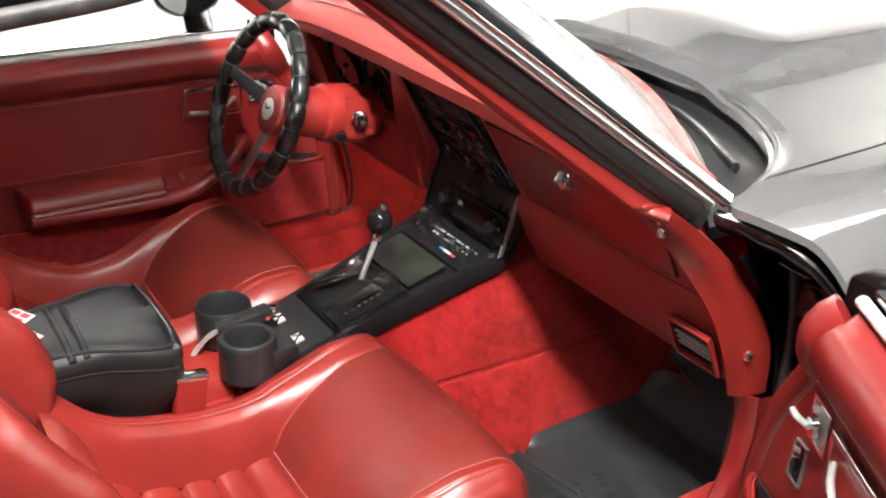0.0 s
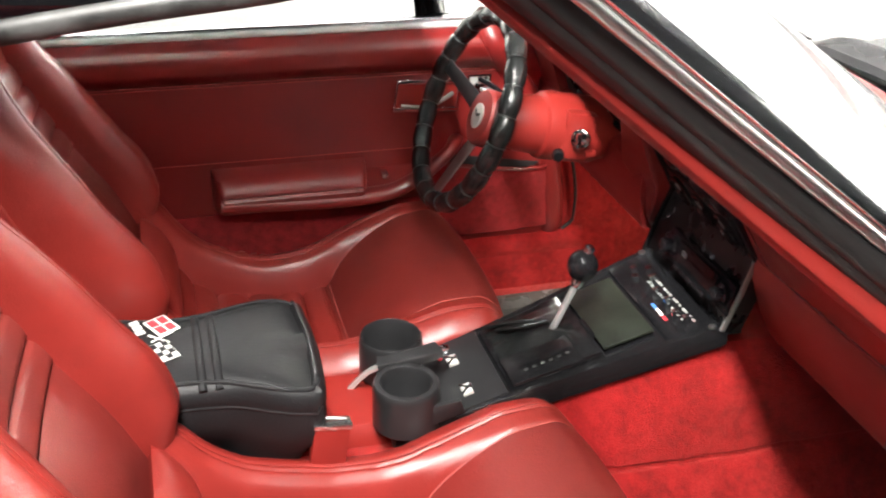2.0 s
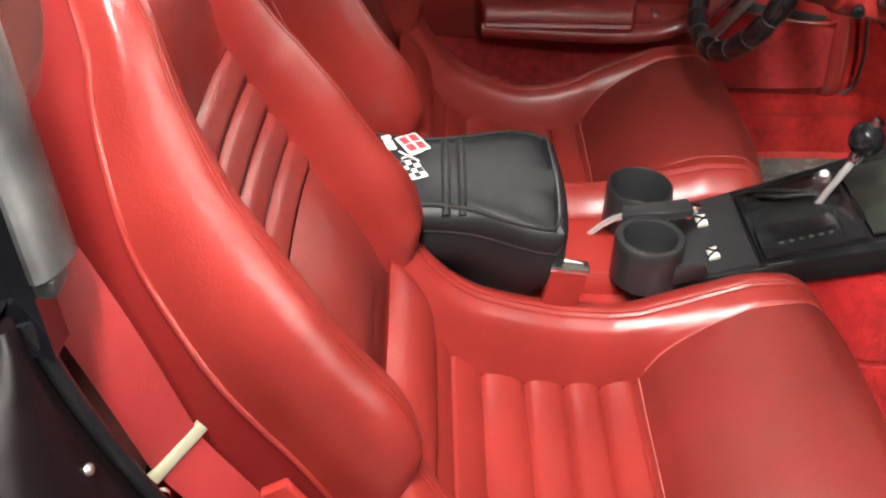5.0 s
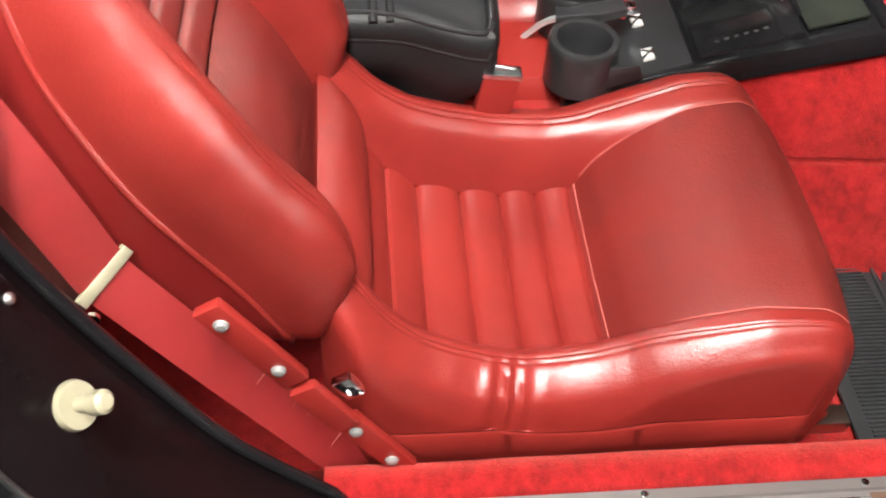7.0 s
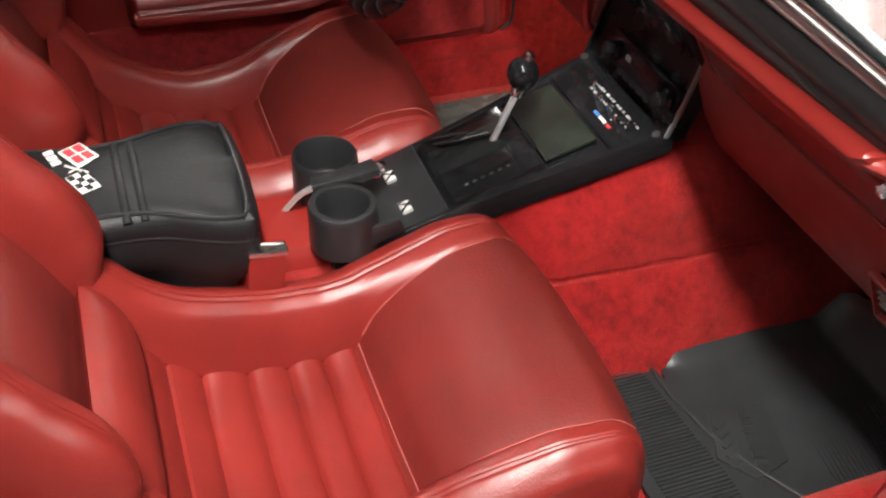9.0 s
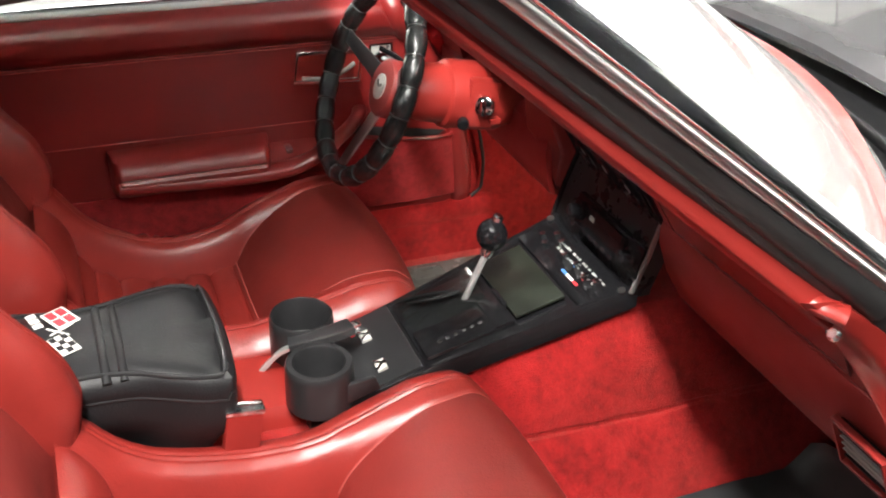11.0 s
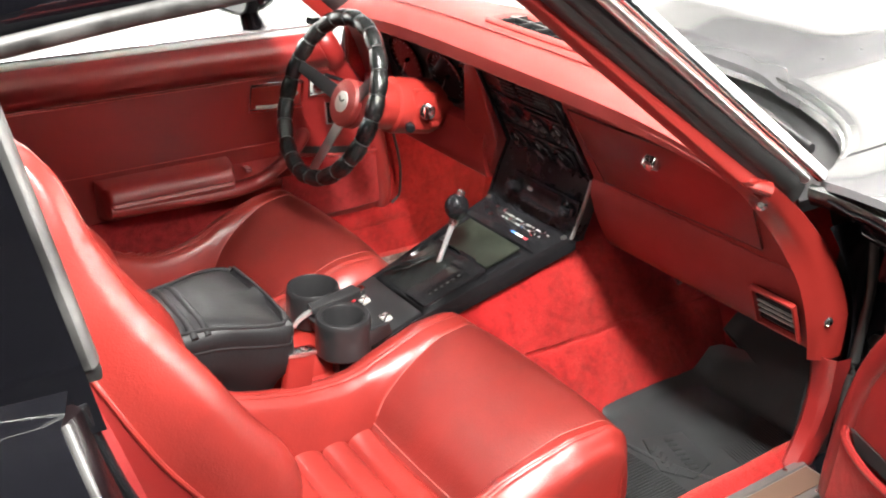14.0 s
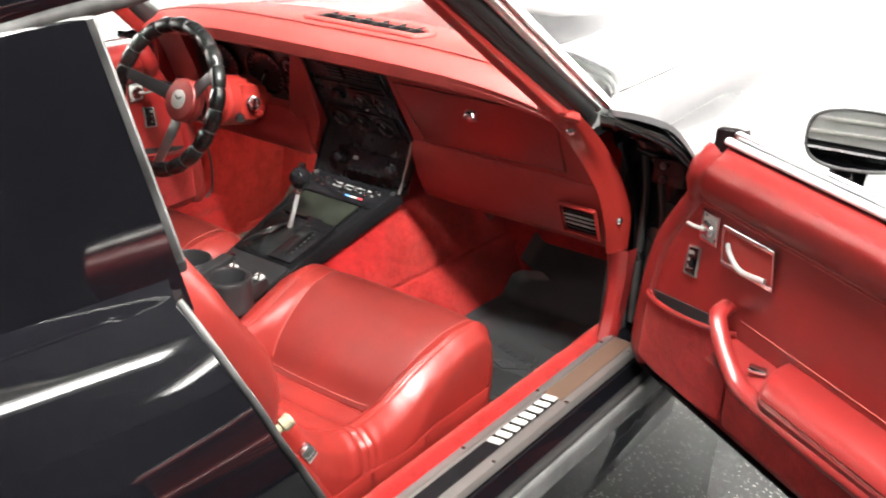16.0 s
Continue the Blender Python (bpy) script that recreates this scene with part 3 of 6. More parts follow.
for z in (0.50, 0.76):
    bm = B()
    box(bm, (0.765, 0.42, z), (0.07, 0.07, 0.055), bevel=0.006)
    hg = part("door_hinge", bm, M_DOORJAMB, body)
    for dz in (-0.015, 0.015):
        part("hinge_bolt", lathe(B(), (0.755, 0.383, z + dz), (0, -1, 0), [(0.008, 0), (0.008, 0.006), (0.0, 0.006)], 6), M_SATIN, hg, "black bolt head")
bm = B()
sweep(bm, smooth_path([(0.69, 0.40, 0.84), (0.705, 0.42, 0.70), (0.70, 0.43, 0.55), (0.705, 0.42, 0.40)], 20), 0.016, 0.016)
part("pillar_seal", bm, M_RUBBER, body)
bm = B()
sweep(bm, smooth_path([(0.672, 0.292, 0.876), (0.70, 0.345, 0.856), (0.745, 0.372, 0.838), (0.79, 0.372, 0.81)], 20), 0.020, 0.024)
part("cowl_corner", bm, M_DOORJAMB, body, "black painted corner over the hinges")
bm = B()
fl = smooth_path([(0.664, 0.272, 0.890), (0.70, 0.296, 0.882), (0.765, 0.328, 0.858), (0.83, 0.358, 0.80), (0.87, 0.365, 0.75)], 30)
rows = []
for i, p in enumerate(fl):
    k = i / 29
    lump = 0.006 * noise.noise((p.x * 30, 0, 3.1))
    rows.append([p + Vector((0, 0.004, -0.002)), p + Vector((-0.001, -0.003, -0.007)), p + Vector((-0.003, 0.002, -0.022 + lump)), p + Vector((-0.006, 0.016 + lump, -0.036)), p + Vector((-0.008, 0.040 + lump, -0.042 + lump)),
                 p + Vector((-0.008, 0.068, -0.056 + lump)), p + Vector((-0.008, 0.085 + lump, -0.085)), Vector((p.x - 0.010, 0.452 + lump, min(p.z - 0.13, 0.74))), Vector((p.x - 0.012, 0.462, 0.60)), Vector((p.x - 0.014, 0.465, 0.40))])
solid(bm, rows, (-0.004, 0.008, -0.006))
part("fender_flange", bm, M_DOORJAMB, body, "black folded door opening panel behind the front wing")
for j, k in ((2, 0.0022), (4, 0.0030), (6, 0.0026)):
    part("jamb_bead", sweep(B(), [r[j] + Vector((0, -0.001, 0.001)) for r in rows[3:-2]], 2 * k, 2 * k, n=8), M_DOORJAMB, body, "bead of black sealer")
for i, z in ((6, 0.0), (13, 0.0), (20, 0.0)):
    part("jamb_bolt", lathe(B(), rows[i][4] + Vector((0, -0.002, 0.002)), (0.1, -0.8, 0.6), [(0.007, 0), (0.007, 0.005), (0.004, 0.007), (0, 0.007)], 8), M_SATIN, body, "black bolt head")
part("jamb_harness", sweep(B(), smooth_path([(0.70, 0.42, 0.80), (0.735, 0.415, 0.74), (0.745, 0.43, 0.64), (0.72, 0.435, 0.52)], 20), 0.014, 0.014), M_RUBBER, body, "black cable in the door jamb")
for c in ((0.745, 0.455, 0.66), (0.72, 0.452, 0.60)):
    part("jamb_plug", lathe(B(), c, (0, -1, 0), [(0.014, 0), (0.014, 0.004), (0.008, 0.006), (0.0, 0.006)], 16), M_RUBBER, body)
bm = B()
rows = []
for y in np.linspace(-0.56, 0.46, 12):
    rows.append([(0.684, y, 0.372), (0.77, y, 0.368), (0.785, y, 0.345), (0.80, y, 0.335), (0.815, y, 0.30), (0.81, y, 0.20), (0.76, y, 0.16), (0.62, y, 0.16)])
solid(bm, rows, (0, 0, -0.01))
part("rocker_panel", bm, M_PAINT, body, "glossy black sill below the door")
bm = B()
sweep(bm, [(0.795, -0.52, 0.345), (0.795, 0.40, 0.345)], 0.02, 0.012)
part("sill_seal", bm, M_RUBBER, body)

part("door_edge_seal", sweep(B(), smooth_path([(-0.592, 0.365, 0.58), (-0.592, 0.384, 0.505), (-0.594, 0.392, 0.45), (-0.596, 0.391, 0.401), (-0.598, 0.368, 0.378)], 30), 0.007, 0.007), M_RUBBER, body, "black rubber edge beside the kick panel")

sill = thing("sill_plate", (0.72, -0.05, 0.38), "brushed metal door sill plate with dark centre and raised badge", "sill plate")
bm = B()
rows = []
for y in np.linspace(-0.46, 0.362, 10):
    rows.append([(0.682, y, 0.376), (0.684, y, 0.385), (0.697, y, 0.386), (0.699, y, 0.383), (0.744, y, 0.382), (0.746, y, 0.385), (0.758, y, 0.384), (0.764, y, 0.376)])
solid(bm, rows, (0, 0, -0.004))
part("plate", bm, M_SILLMETAL, sill)
bm = B()
box(bm, (0.7215, -0.20, 0.3835), (0.030, 0.53, 0.002))
part("centre_strip", bm, M_GLOSSBLACK, sill, "black centre strip")
part("front_strip", box(B(), (0.7215, 0.212, 0.3835), (0.040, 0.29, 0.002)), M_BRONZE, sill, "brown bronze strip at the front of the sill")
for y in (-0.18, 0.065, 0.318, -0.42):
    for x in (0.690, 0.7535):
        part("screw", lathe(B(), (x, y, 0.3855), (0, 0, 1), [(0.0042, 0), (0.0042, 0.0012), (0.002, 0.002), (0.0, 0.002)], 10), M_CHROME, sill, "small bright screw head")
# badge: slanted plain bars in place of its letters
for k in range(8):
    y = -0.125 + 0.0262 * k
    o_ = [(0.7085, y - 0.010), (0.7085, y + 0.006), (0.7335, y + 0.010), (0.7335, y - 0.006)]
    part("badge_bar", slab(B(), [(x, q, 0.3843) for x, q in o_], (0, 0, 0.0022), 0.0005), M_SILVER, sill, "bright raised badge bar")
part("rocker_molding", sweep(B(), [(0.806, -0.50, 0.300), (0.806, 0.42, 0.300)], 0.016, 0.085, n=16, square=True), M_ALLOY, body, "dull alloy molding below the sill")

# ---- cabin floor, tunnel, carpets ----
FZ = 0.262
bm = B()
rows = []
for y in np.linspace(-0.85, 0.80, 34):
    up = 0.0 if y < 0.62 else (y - 0.62) * 0.85
    rows.append([(x, y, FZ - 0.012 + up + 0.002 * noise.noise((x * 9, y * 9, 0))) for x in np.linspace(-0.64, 0.66, 40)])
solid(bm, rows, (0, 0, -0.02))
single("cabin_floor", bm, M_CARPET, "bright red cut-pile carpet over the cabin floor", "carpet", kind="structure")


TUN = tri_spline([(-0.9, .098, .415, .104, .36, .110, .27), (-0.12, .098, .415, .106, .36, .118, .27), (0.02, .104, .452, .130, .40, .19, .30), (0.15, .112, .500, .178, .398, .262, .285),
                  (0.30, .122, .548, .184, .396, .268, .283), (0.45, .128, .550, .186, .398, .268, .283), (0.85, .150, .552, .20, .40, .275, .285)])
bm = B()
rows = []
for y in np.linspace(-0.85, 0.82, 90):
    w, zt, wm, zm, wf, zf = (f(y) for f in TUN)
    half = [(w * k * 0.9, zt + 0.004 * (1 - k)) for k in np.linspace(0, 1, 6)] + [(w, zt - 0.012)]
    for k in np.linspace(0.12, 1, 12):
        half.append((w + (wm - w) * k + 0.008 * math.sin(math.pi * k), zt - 0.012 + (zm - zt + 0.012) * k))
    half.append((wm - 0.005, zm - 0.009))
    for k in np.linspace(0.06, 1, 12):
        half.append((wm + (wf - wm) * k + 0.006 * math.sin(math.pi * k), zm - 0.004 + (zf - zm + 0.004) * k + 0.004 * math.sin(math.pi * k)))
    half.append((wf + 0.03, FZ - 0.012))
    line = [(-a, z) for a, z in half[:0:-1]] + half
    rows.append([(CX + a + 0.004 * noise.noise((y * 22, z * 22, 1.7)), y, z + 0.003 * noise.noise((a * 24, y * 24, 4.0))) for a, z in line])
solid(bm, rows, (0, 0, -0.01))
single("tunnel_carpet", bm, M_CARPET, "bright red carpet over the transmission tunnel", "carpet", kind="structure")
bm = B()
rows = [[(x, 0.66 + 0.10 * k, 0.27 + 0.55 * k) for x in np.linspace(-0.64, 0.66, 12)] for k in np.linspace(0, 1, 10)]
solid(bm, rows, (0, 0.02, 0))
single("firewall_carpet", bm, M_CARPET, "red carpet on the firewall", "carpet", kind="structure")
for s in (1, -1):
    X = (lambda x: x) if s == 1 else (lambda x: 2 * CX - x)
    # carpet roll along the sill
    bm = B()
    path = [(X(0.650), y, 0.343 + 0.004 * noise.noise((y * 9, 0, 2))) for y in np.linspace(-0.52, 0.42, 40)]
    sweep(bm, path, 0.062, 0.07, n=16)
    rows = [[(X(0.632), y, 0.37), (X(0.622), y, 0.33), (X(0.610), y, 0.24)] for y in np.linspace(-0.60, 0.5, 8)]
    grid(bm, rows)
    single("sill_carpet", bm, M_CARPET, "red carpet edging along the door sill", "carpet", kind="structure")
    # kick panel, passenger's blackened for footwell shade too, and rear quarter lining
    bm = B()
    rows = [[(X(0.635 + 0.02 * k), y, 0.24 + 0.60 * k) for k in np.linspace(0, 1, 8)] for y in np.linspace(0.40 if s == 1 else 0.26, 0.76, 6)]
    solid(bm, rows, (0.015 * s, 0, 0))
    single("kick_panel", bm, M_SATIN if s == 1 else M_CARPET, "black footwell side lining, shade included in its colour" if s == 1 else "red carpeted footwell side lining", "panel", kind="structure")
    # driver's side lining is darkened to near-black; the passenger's stays red
    bm = B()
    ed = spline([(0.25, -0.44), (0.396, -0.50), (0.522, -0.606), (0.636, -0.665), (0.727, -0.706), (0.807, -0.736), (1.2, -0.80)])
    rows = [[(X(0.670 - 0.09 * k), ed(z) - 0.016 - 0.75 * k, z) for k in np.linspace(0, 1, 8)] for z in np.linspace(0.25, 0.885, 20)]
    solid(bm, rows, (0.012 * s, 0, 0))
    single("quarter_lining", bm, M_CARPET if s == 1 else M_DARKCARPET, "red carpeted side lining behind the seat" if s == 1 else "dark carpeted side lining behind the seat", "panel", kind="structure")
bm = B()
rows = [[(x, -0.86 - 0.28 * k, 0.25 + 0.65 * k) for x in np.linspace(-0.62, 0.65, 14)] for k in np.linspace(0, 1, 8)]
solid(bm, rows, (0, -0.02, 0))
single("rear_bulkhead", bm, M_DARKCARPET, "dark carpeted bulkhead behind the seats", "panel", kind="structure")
bm = B()
rows = [[(x, -1.10 - 0.75 * k, 0.88) for x in np.linspace(-0.62, 0.65, 10)] for k in np.linspace(0, 1, 6)]
solid(bm, rows, (0, 0, -0.02))
single("rear_deck", bm, M_SATIN, "dark luggage deck under the rear window", "panel", kind="structure")
bm = B()
rows = [[(CX + 0.56 * s, -0.86 - 0.85 * k, 1.17 - 0.26 * k) for s in np.linspace(-1, 1, 16)] for k in np.linspace(0, 1, 8)]
solid(bm, rows, (0, 0, -0.005))
rw = single("rear_window", bm, M_GLASS, "sloping rear window glass", "window", kind="structure")
rw.visible_shadow = False

# ---- seats ----
SEAT_X = 0.345


# cushion: s, y, z of the middle, bolster height, half width at the seam, sideways shift of the seams
CU = tri_spline([(0, -.518, .572, .022, .135, .0), (.08, -.486, .508, .056, .137, .002), (.16, -.444, .430, .088, .139, .006), (.22, -.395, .388, .100, .140, .010),
                 (.32, -.335, .374, .098, .140, .012), (.42, -.280, .367, .094, .140, .012), (.50, -.230, .366, .092, .140, .012), (.58, -.183, .376, .086, .141, .013),
                 (.63, -.152, .422, .047, .146, .014), (.68, -.118, .454, .025, .152, .016), (.74, -.072, .481, .012, .160, .018), (.80, -.022, .499, .006, .167, .020),
                 (.86, .034, .503, .004, .173, .022), (.91, .072, .484, .002, .176, .022), (.95, .092, .446, .002, .177, .022), (.98, .098, .390, .001, .177, .022), (1.0, .092, .325, .000, .177, .022)])
# backrest: s, y, z of the middle, bolster depth, half width at the seam, half width overall
BA = tri_spline([(-.16, -.512, .500, .002, .150, .205), (-.13, -.512, .518, .012, .143, .218), (-.06, -.520, .548, .034, .138, .230), (.04, -.536, .588, .062, .136, .234), (.15, -.560, .635, .070, .138, .235), (.30, -.596, .692, .066, .138, .235),
                 (.42, -.627, .742, .066, .135, .233), (.60, -.666, .822, .056, .125, .222), (.72, -.689, .878, .046, .116, .207), (.85, -.704, .960, .026, .104, .178),
                 (.92, -.709, 1.015, .014, .094, .156), (.97, -.722, 1.052, .006, .080, .130), (1.0, -.750, 1.070, .0, .058, .085)])


def back_n(s):
    a, b = max(s - .09, -.16), min(s + .09, 1.0)
    t = Vector((0, BA[0](b) - BA[0](a), BA[1](b) - BA[1](a)))
    return Vector((0, t.z, -t.y)).normalized()




SEAM_K = 0.44


def nose(s):
    """0 behind the front roll of the cushion, 1 at its lower front edge."""
    return min(1.0, max(0.0, (s - 0.74) / 0.2))


def cush_mid(s, c, frac=None):
    y, z, h, w, dx = (f(s) for f in CU)
    dz = -0.006 * (1 - c * c) * (1 - 1.6 * nose(s - 0.1))
    if frac is not None:
        dz += 0.0120 * (max(0.0, 1 - abs(2 * frac - 1)**2))**0.6 - 0.006
    return Vector((dx + c * w, y - 0.012 * nose(s) * abs(c)**2.5, z + dz))


def cush_side(s, k, side):
    """k from 0 at the seam over the crest to 1 at the skirt."""
    y, z, h, w, dx = (f(s) for f in CU)
    w += side * dx
    wo = 0.236 - 0.012 * max(0, (s - 0.9) / 0.1) - 0.014 * max(0, (0.1 - s) / 0.1)
    low = min(z + h - 0.085, 0.385) if s < 0.93 else max(0.325, z - 0.03)
    if side > 0:
        h += 0.026 * max(0.0, 1 - s / 0.2)
        wo -= 0.030 * max(0.0, 1 - s / 0.14)**2
        h *= 1 - 0.36 * math.exp(-((s - 0.38) / 0.22)**2)
        wo += 0.014
        low -= 0.010 * min(1, s / 0.2)
    m = w + min(0.052, 0.5 * (wo - w))
    pts = [(w, z - 0.002), (w + 0.010, z + 0.50 * h), (w + 0.5 * (m - w), z + 0.90 * h), (m, z + h + 0.002), (wo - 0.012, z + h * 0.86 - 0.012), (wo, z + h * 0.5 - 0.03), (wo + 0.001, low)]
    pts[1] = (min(pts[1][0], w + 0.2 * (m - w)), pts[1][1])
    ts = [0, .16, .33, .5, .72, .86, 1]
    x, zz = spline([(t, p[0]) for t, p in zip(ts, pts)])(k), spline([(t, p[1]) for t, p in zip(ts, pts)])(k)
    if side > 0 and 0.2 < s < 0.62 and k > 0.35:
        ww = math.sin(y * 230 + 9 * k + 2.0 * math.sin(y * 61))
        g = math.exp(-((y + 0.325) / 0.042)**2) * math.sin(math.pi * min(1, (k - 0.35) / 0.6))
        fold = abs(ww)**0.6 * (1 if ww > 0 else -0.5)
        x += 0.0034 * g * fold
        zz += 0.0026 * g * fold
    for kk in (SEAM_K, SEAM_K + 0.055):
        zz -= 0.0022 * math.exp(-((k - kk) / 0.014)**2) * min(1, s / 0.1)
    return Vector((side * x, y - nose(s) * (0.012 + 0.040 * max(0.0, k - 0.1)**2), zz))


def back_mid(s, c, frac=None):
    y, z, h, w, wo = (f(s) for f in BA)
    d = -0.008 * (1 - c * c)
    if frac is not None:
        d += 0.0065 * (max(0.0, 1 - abs(2 * frac - 1)**3))**0.5 - 0.002
    return Vector((c * w, y, z)) + back_n(s) * d


def back_side(s, k, side):
    y, z, h, w, wo = (f(s) for f in BA)
    pts = [(w, -0.002), (w + 0.008, .55 * h), (w + 0.45 * (wo - w) - .01, .96 * h), (w + 0.6 * (wo - w), h), (wo - .006, .72 * h - .008), (wo, .30 * h - .012), (wo - .004, -.035)]
    ts = [0, .16, .36, .5, .74, .87, 1]
    x, d = spline([(t, p[0]) for t, p in zip(ts, pts)])(k), spline([(t, p[1]) for t, p in zip(ts, pts)])(k)
    return Vector((side * x, y, z)) + back_n(s) * d


def patch(f, s0, s1, ns, nc, k0=-1.0, k1=1.0):
    return [[f(s0 + (s1 - s0) * i / (ns - 1), k0 + (k1 - k0) * j / (nc - 1)) for j in range(nc)] for i in range(ns)]


def seat(base):
    e = thing("bucket_seat", base, "red leather bucket seat with pleated insert and deep side bolsters", "car seat", "bucket seats")
    o = Vector(base)

    def add(name, rows, m=M_LEATHER, label=""):
        bm = B()
        grid(bm, [[p + o for p in r] for r in rows])
        bmesh.ops.recalc_face_normals(bm, faces=bm.faces)
        return part(name, bm, m, e, label)

    def thread(pts, r=0.0016, par=None, m=M_STITCH):
        return part("stitching", sweep(B(), [p + o for p in pts], r, r, n=6), m, par or e, "pale raised thread")
    # cushion
    fp = add("front_panel", patch(lambda s, c: cush_mid(s, c) + Vector((0, 0, 0.004 * (1 - c**8) * min(1, (s - .58) / .03))), .58, 1.0, 60, 31), M_WORN, "rubbed red leather thigh panel")
    P = [(.22, .32), (.32, .42), (.42, .50), (.50, .58)]
    for a, b in P:
        add("pleat", [[cush_mid(a + (b - a) * i / 10, c, i / 10) for c in np.linspace(-1, 1, 21)] for i in range(11)])
    for a, b in ((.125, .17), (.17, .22)):
        add("pleat", [[cush_mid(a + (b - a) * i / 8, c, i / 8) for c in np.linspace(-1, 1, 21)] for i in range(9)])
    add("rear_roll", [[cush_mid(s, c) + Vector((0, 0.024, 0.012)) * math.sin(math.pi * (s / .125))**0.7 * (1 - 0.35 * c**6) for c in np.linspace(-1.14, 1.14, 23)] for s in np.linspace(0, .125, 12)], label="plain red leather roll at the back")
    for sd in (1, -1):
        bo = add("cushion_bolster", patch(lambda s, k: cush_side(s, k, sd), 0, 1.0, 120, 72, 0, 1))
        for kt in (SEAM_K, SEAM_K + 0.055):
            thread([cush_side(s, kt, sd) + Vector((0, 0, 0.0004)) for s in np.linspace(0.03, .93, 90)], 0.0011, bo, M_LEATHER)
        thread([cush_side(s, 0.02, sd) + Vector((0, 0, 0.0014)) for s in np.linspace(.60, .92, 40)], 0.0018, bo)
        sk = []
        for s in np.linspace(0, 1, 60):
            t = cush_side(s, 1, sd)
            sk.append([t + Vector((sd * 0.001, 0, 0)), t + Vector((sd * 0.003, 0, -0.003)), Vector((t.x, t.y, 0.5 * (t.z + 0.27))), Vector((t.x - sd * 0.012, min(t.y, 0.065), 0.262))])
        add("side_skirt", sk, label="plain red vinyl lower side")
    add("front_skirt", [[Vector((c * 0.224, 0.083 - 0.02 * k, 0.33 - 0.065 * k)) for c in np.linspace(-1, 1, 15)] for k in np.linspace(0, 1, 5)])
    thread([cush_mid(.585, c) + Vector((0, 0.002, 0.005)) for c in np.linspace(-1, 1, 25)], 0.002, fp)
    # backrest
    add("back_padding", [[back_mid(s, c) - back_n(s) * 0.008 for c in np.linspace(-1.05, 1.05, 9)] for s in np.linspace(-.06, .9, 24)])
    add("cushion_padding", [[cush_mid(s, c) - Vector((0, 0.004, 0.008)) for c in np.linspace(-1.03, 1.03, 9)] for s in np.linspace(0, .62, 24)])
    # lumbar panel and back pleats take a darker leather than the bolsters
    add("lumbar_panel", [[back_mid(s, c) + back_n(s) * (0.012 * math.sin(math.pi * min(1, max(0, s / .36)))) * (1 - c * c) for c in np.linspace(-1, 1, 21)] for s in np.linspace(-.15, .36, 26)], M_WORN, "smooth darker red leather lower back panel")
    n = 4
    for q in range(n):
        a, b = .36 + .36 * q / n, .36 + .36 * (q + 1) / n
        add("back_pleat", [[back_mid(a + (b - a) * i / 8, c, i / 8) for c in np.linspace(-1, 1, 21)] for i in range(9)], M_WORN)
    hr = [[back_mid(s, c) + back_n(s) * (0.016 * math.sin(math.pi * min(1, (s - .72) / .30))) * (1 - c**4) for c in np.linspace(-1, 1, 21)] for s in np.linspace(.72, 1.0, 20)]
    add("headrest", hr, label="smooth red leather head section")
    for sd in (1, -1):
        bo = add("back_bolster", patch(lambda s, k: back_side(s, k, sd), -.16, 1.0, 80, 26, 0, 1))
        thread([back_side(s, .46, sd) + back_n(s) * 0.0006 for s in np.linspace(-.12, .95, 60)], 0.0012, bo, M_LEATHER)
        thread([back_side(s, .51, sd) + back_n(s) * 0.0006 for s in np.linspace(-.12, .95, 60)], 0.0012, bo, M_LEATHER)
        pip = [back_side(s, 1, sd) for s in np.linspace(-.14, 1.0, 50)]
        part("piping", sweep(B(), [p + o for p in pip], 0.007, 0.007, n=8), M_LEATHER, e, "red corded edge")
    # rear shell closes the back
    sh = []
    for s in np.linspace(-.16, 1.0, 40):
        NB = back_n(s)
        L, R = back_side(s, 1, -1), back_side(s, 1, 1)
        th = 0.085 * (1 - max(0, (s - .7) / .3)**2 * .7)
        sh.append([R, R + NB * -th * .8 + Vector((-.004, 0, 0)), R.lerp(L, .12) - NB * th, R.lerp(L, .5) - NB * (th + .01), R.lerp(L, .88) - NB * th, L + NB * -th * .8 + Vector((.004, 0, 0)), L])
    bm = B()
    V = grid(bm, [[p + o for p in r] for r in sh])
    bm.faces.new(V[0])
    bm.faces.new(V[-1])
    part("back_shell", bm, M_VINYL, e, "hard red vinyl shell behind the seat")
    # base pan and rails
    part("seat_base", box(B(), o + Vector((0, -0.19, 0.268)), (0.42, 0.52, 0.022), bevel=0.006), M_SATIN, e)
    for sd in (1, -1):
        part("seat_rail", box(B(), o + Vector((sd * 0.19, -0.12, 0.262)), (0.03, 0.52, 0.024), bevel=0.004), M_STEEL, e, "dull steel slide rail")
    return e


pseat = seat((SEAT_X, 0, 0))
dseat = copy_thing(pseat, Matrix.Translation((-0.315, 0.0, 0)) @ Matrix.Diagonal((-1, 1, 1, 1)))
# same leather as the passenger seat
dseat["label"] = "worn red leather bucket seat behind the steering wheel"

# recliner bracket on the outer side of the passenger seat
br = thing("recliner_bracket", (0.585, -0.53, 0.45), "red painted seat hinge bracket with bright bolts", "bracket")
dirb = (Vector((0.616, -0.618, 0.656)) - Vector((0.622, -0.421, 0.342))).normalized()
Rb = Matrix((Vector((1, 0, 0)), dirb.cross(Vector((1, 0, 0))).normalized(), dirb)).transposed()


def along(k):
    return Vector((0.622, -0.421, 0.342)).lerp(Vector((0.616, -0.618, 0.656)), k)


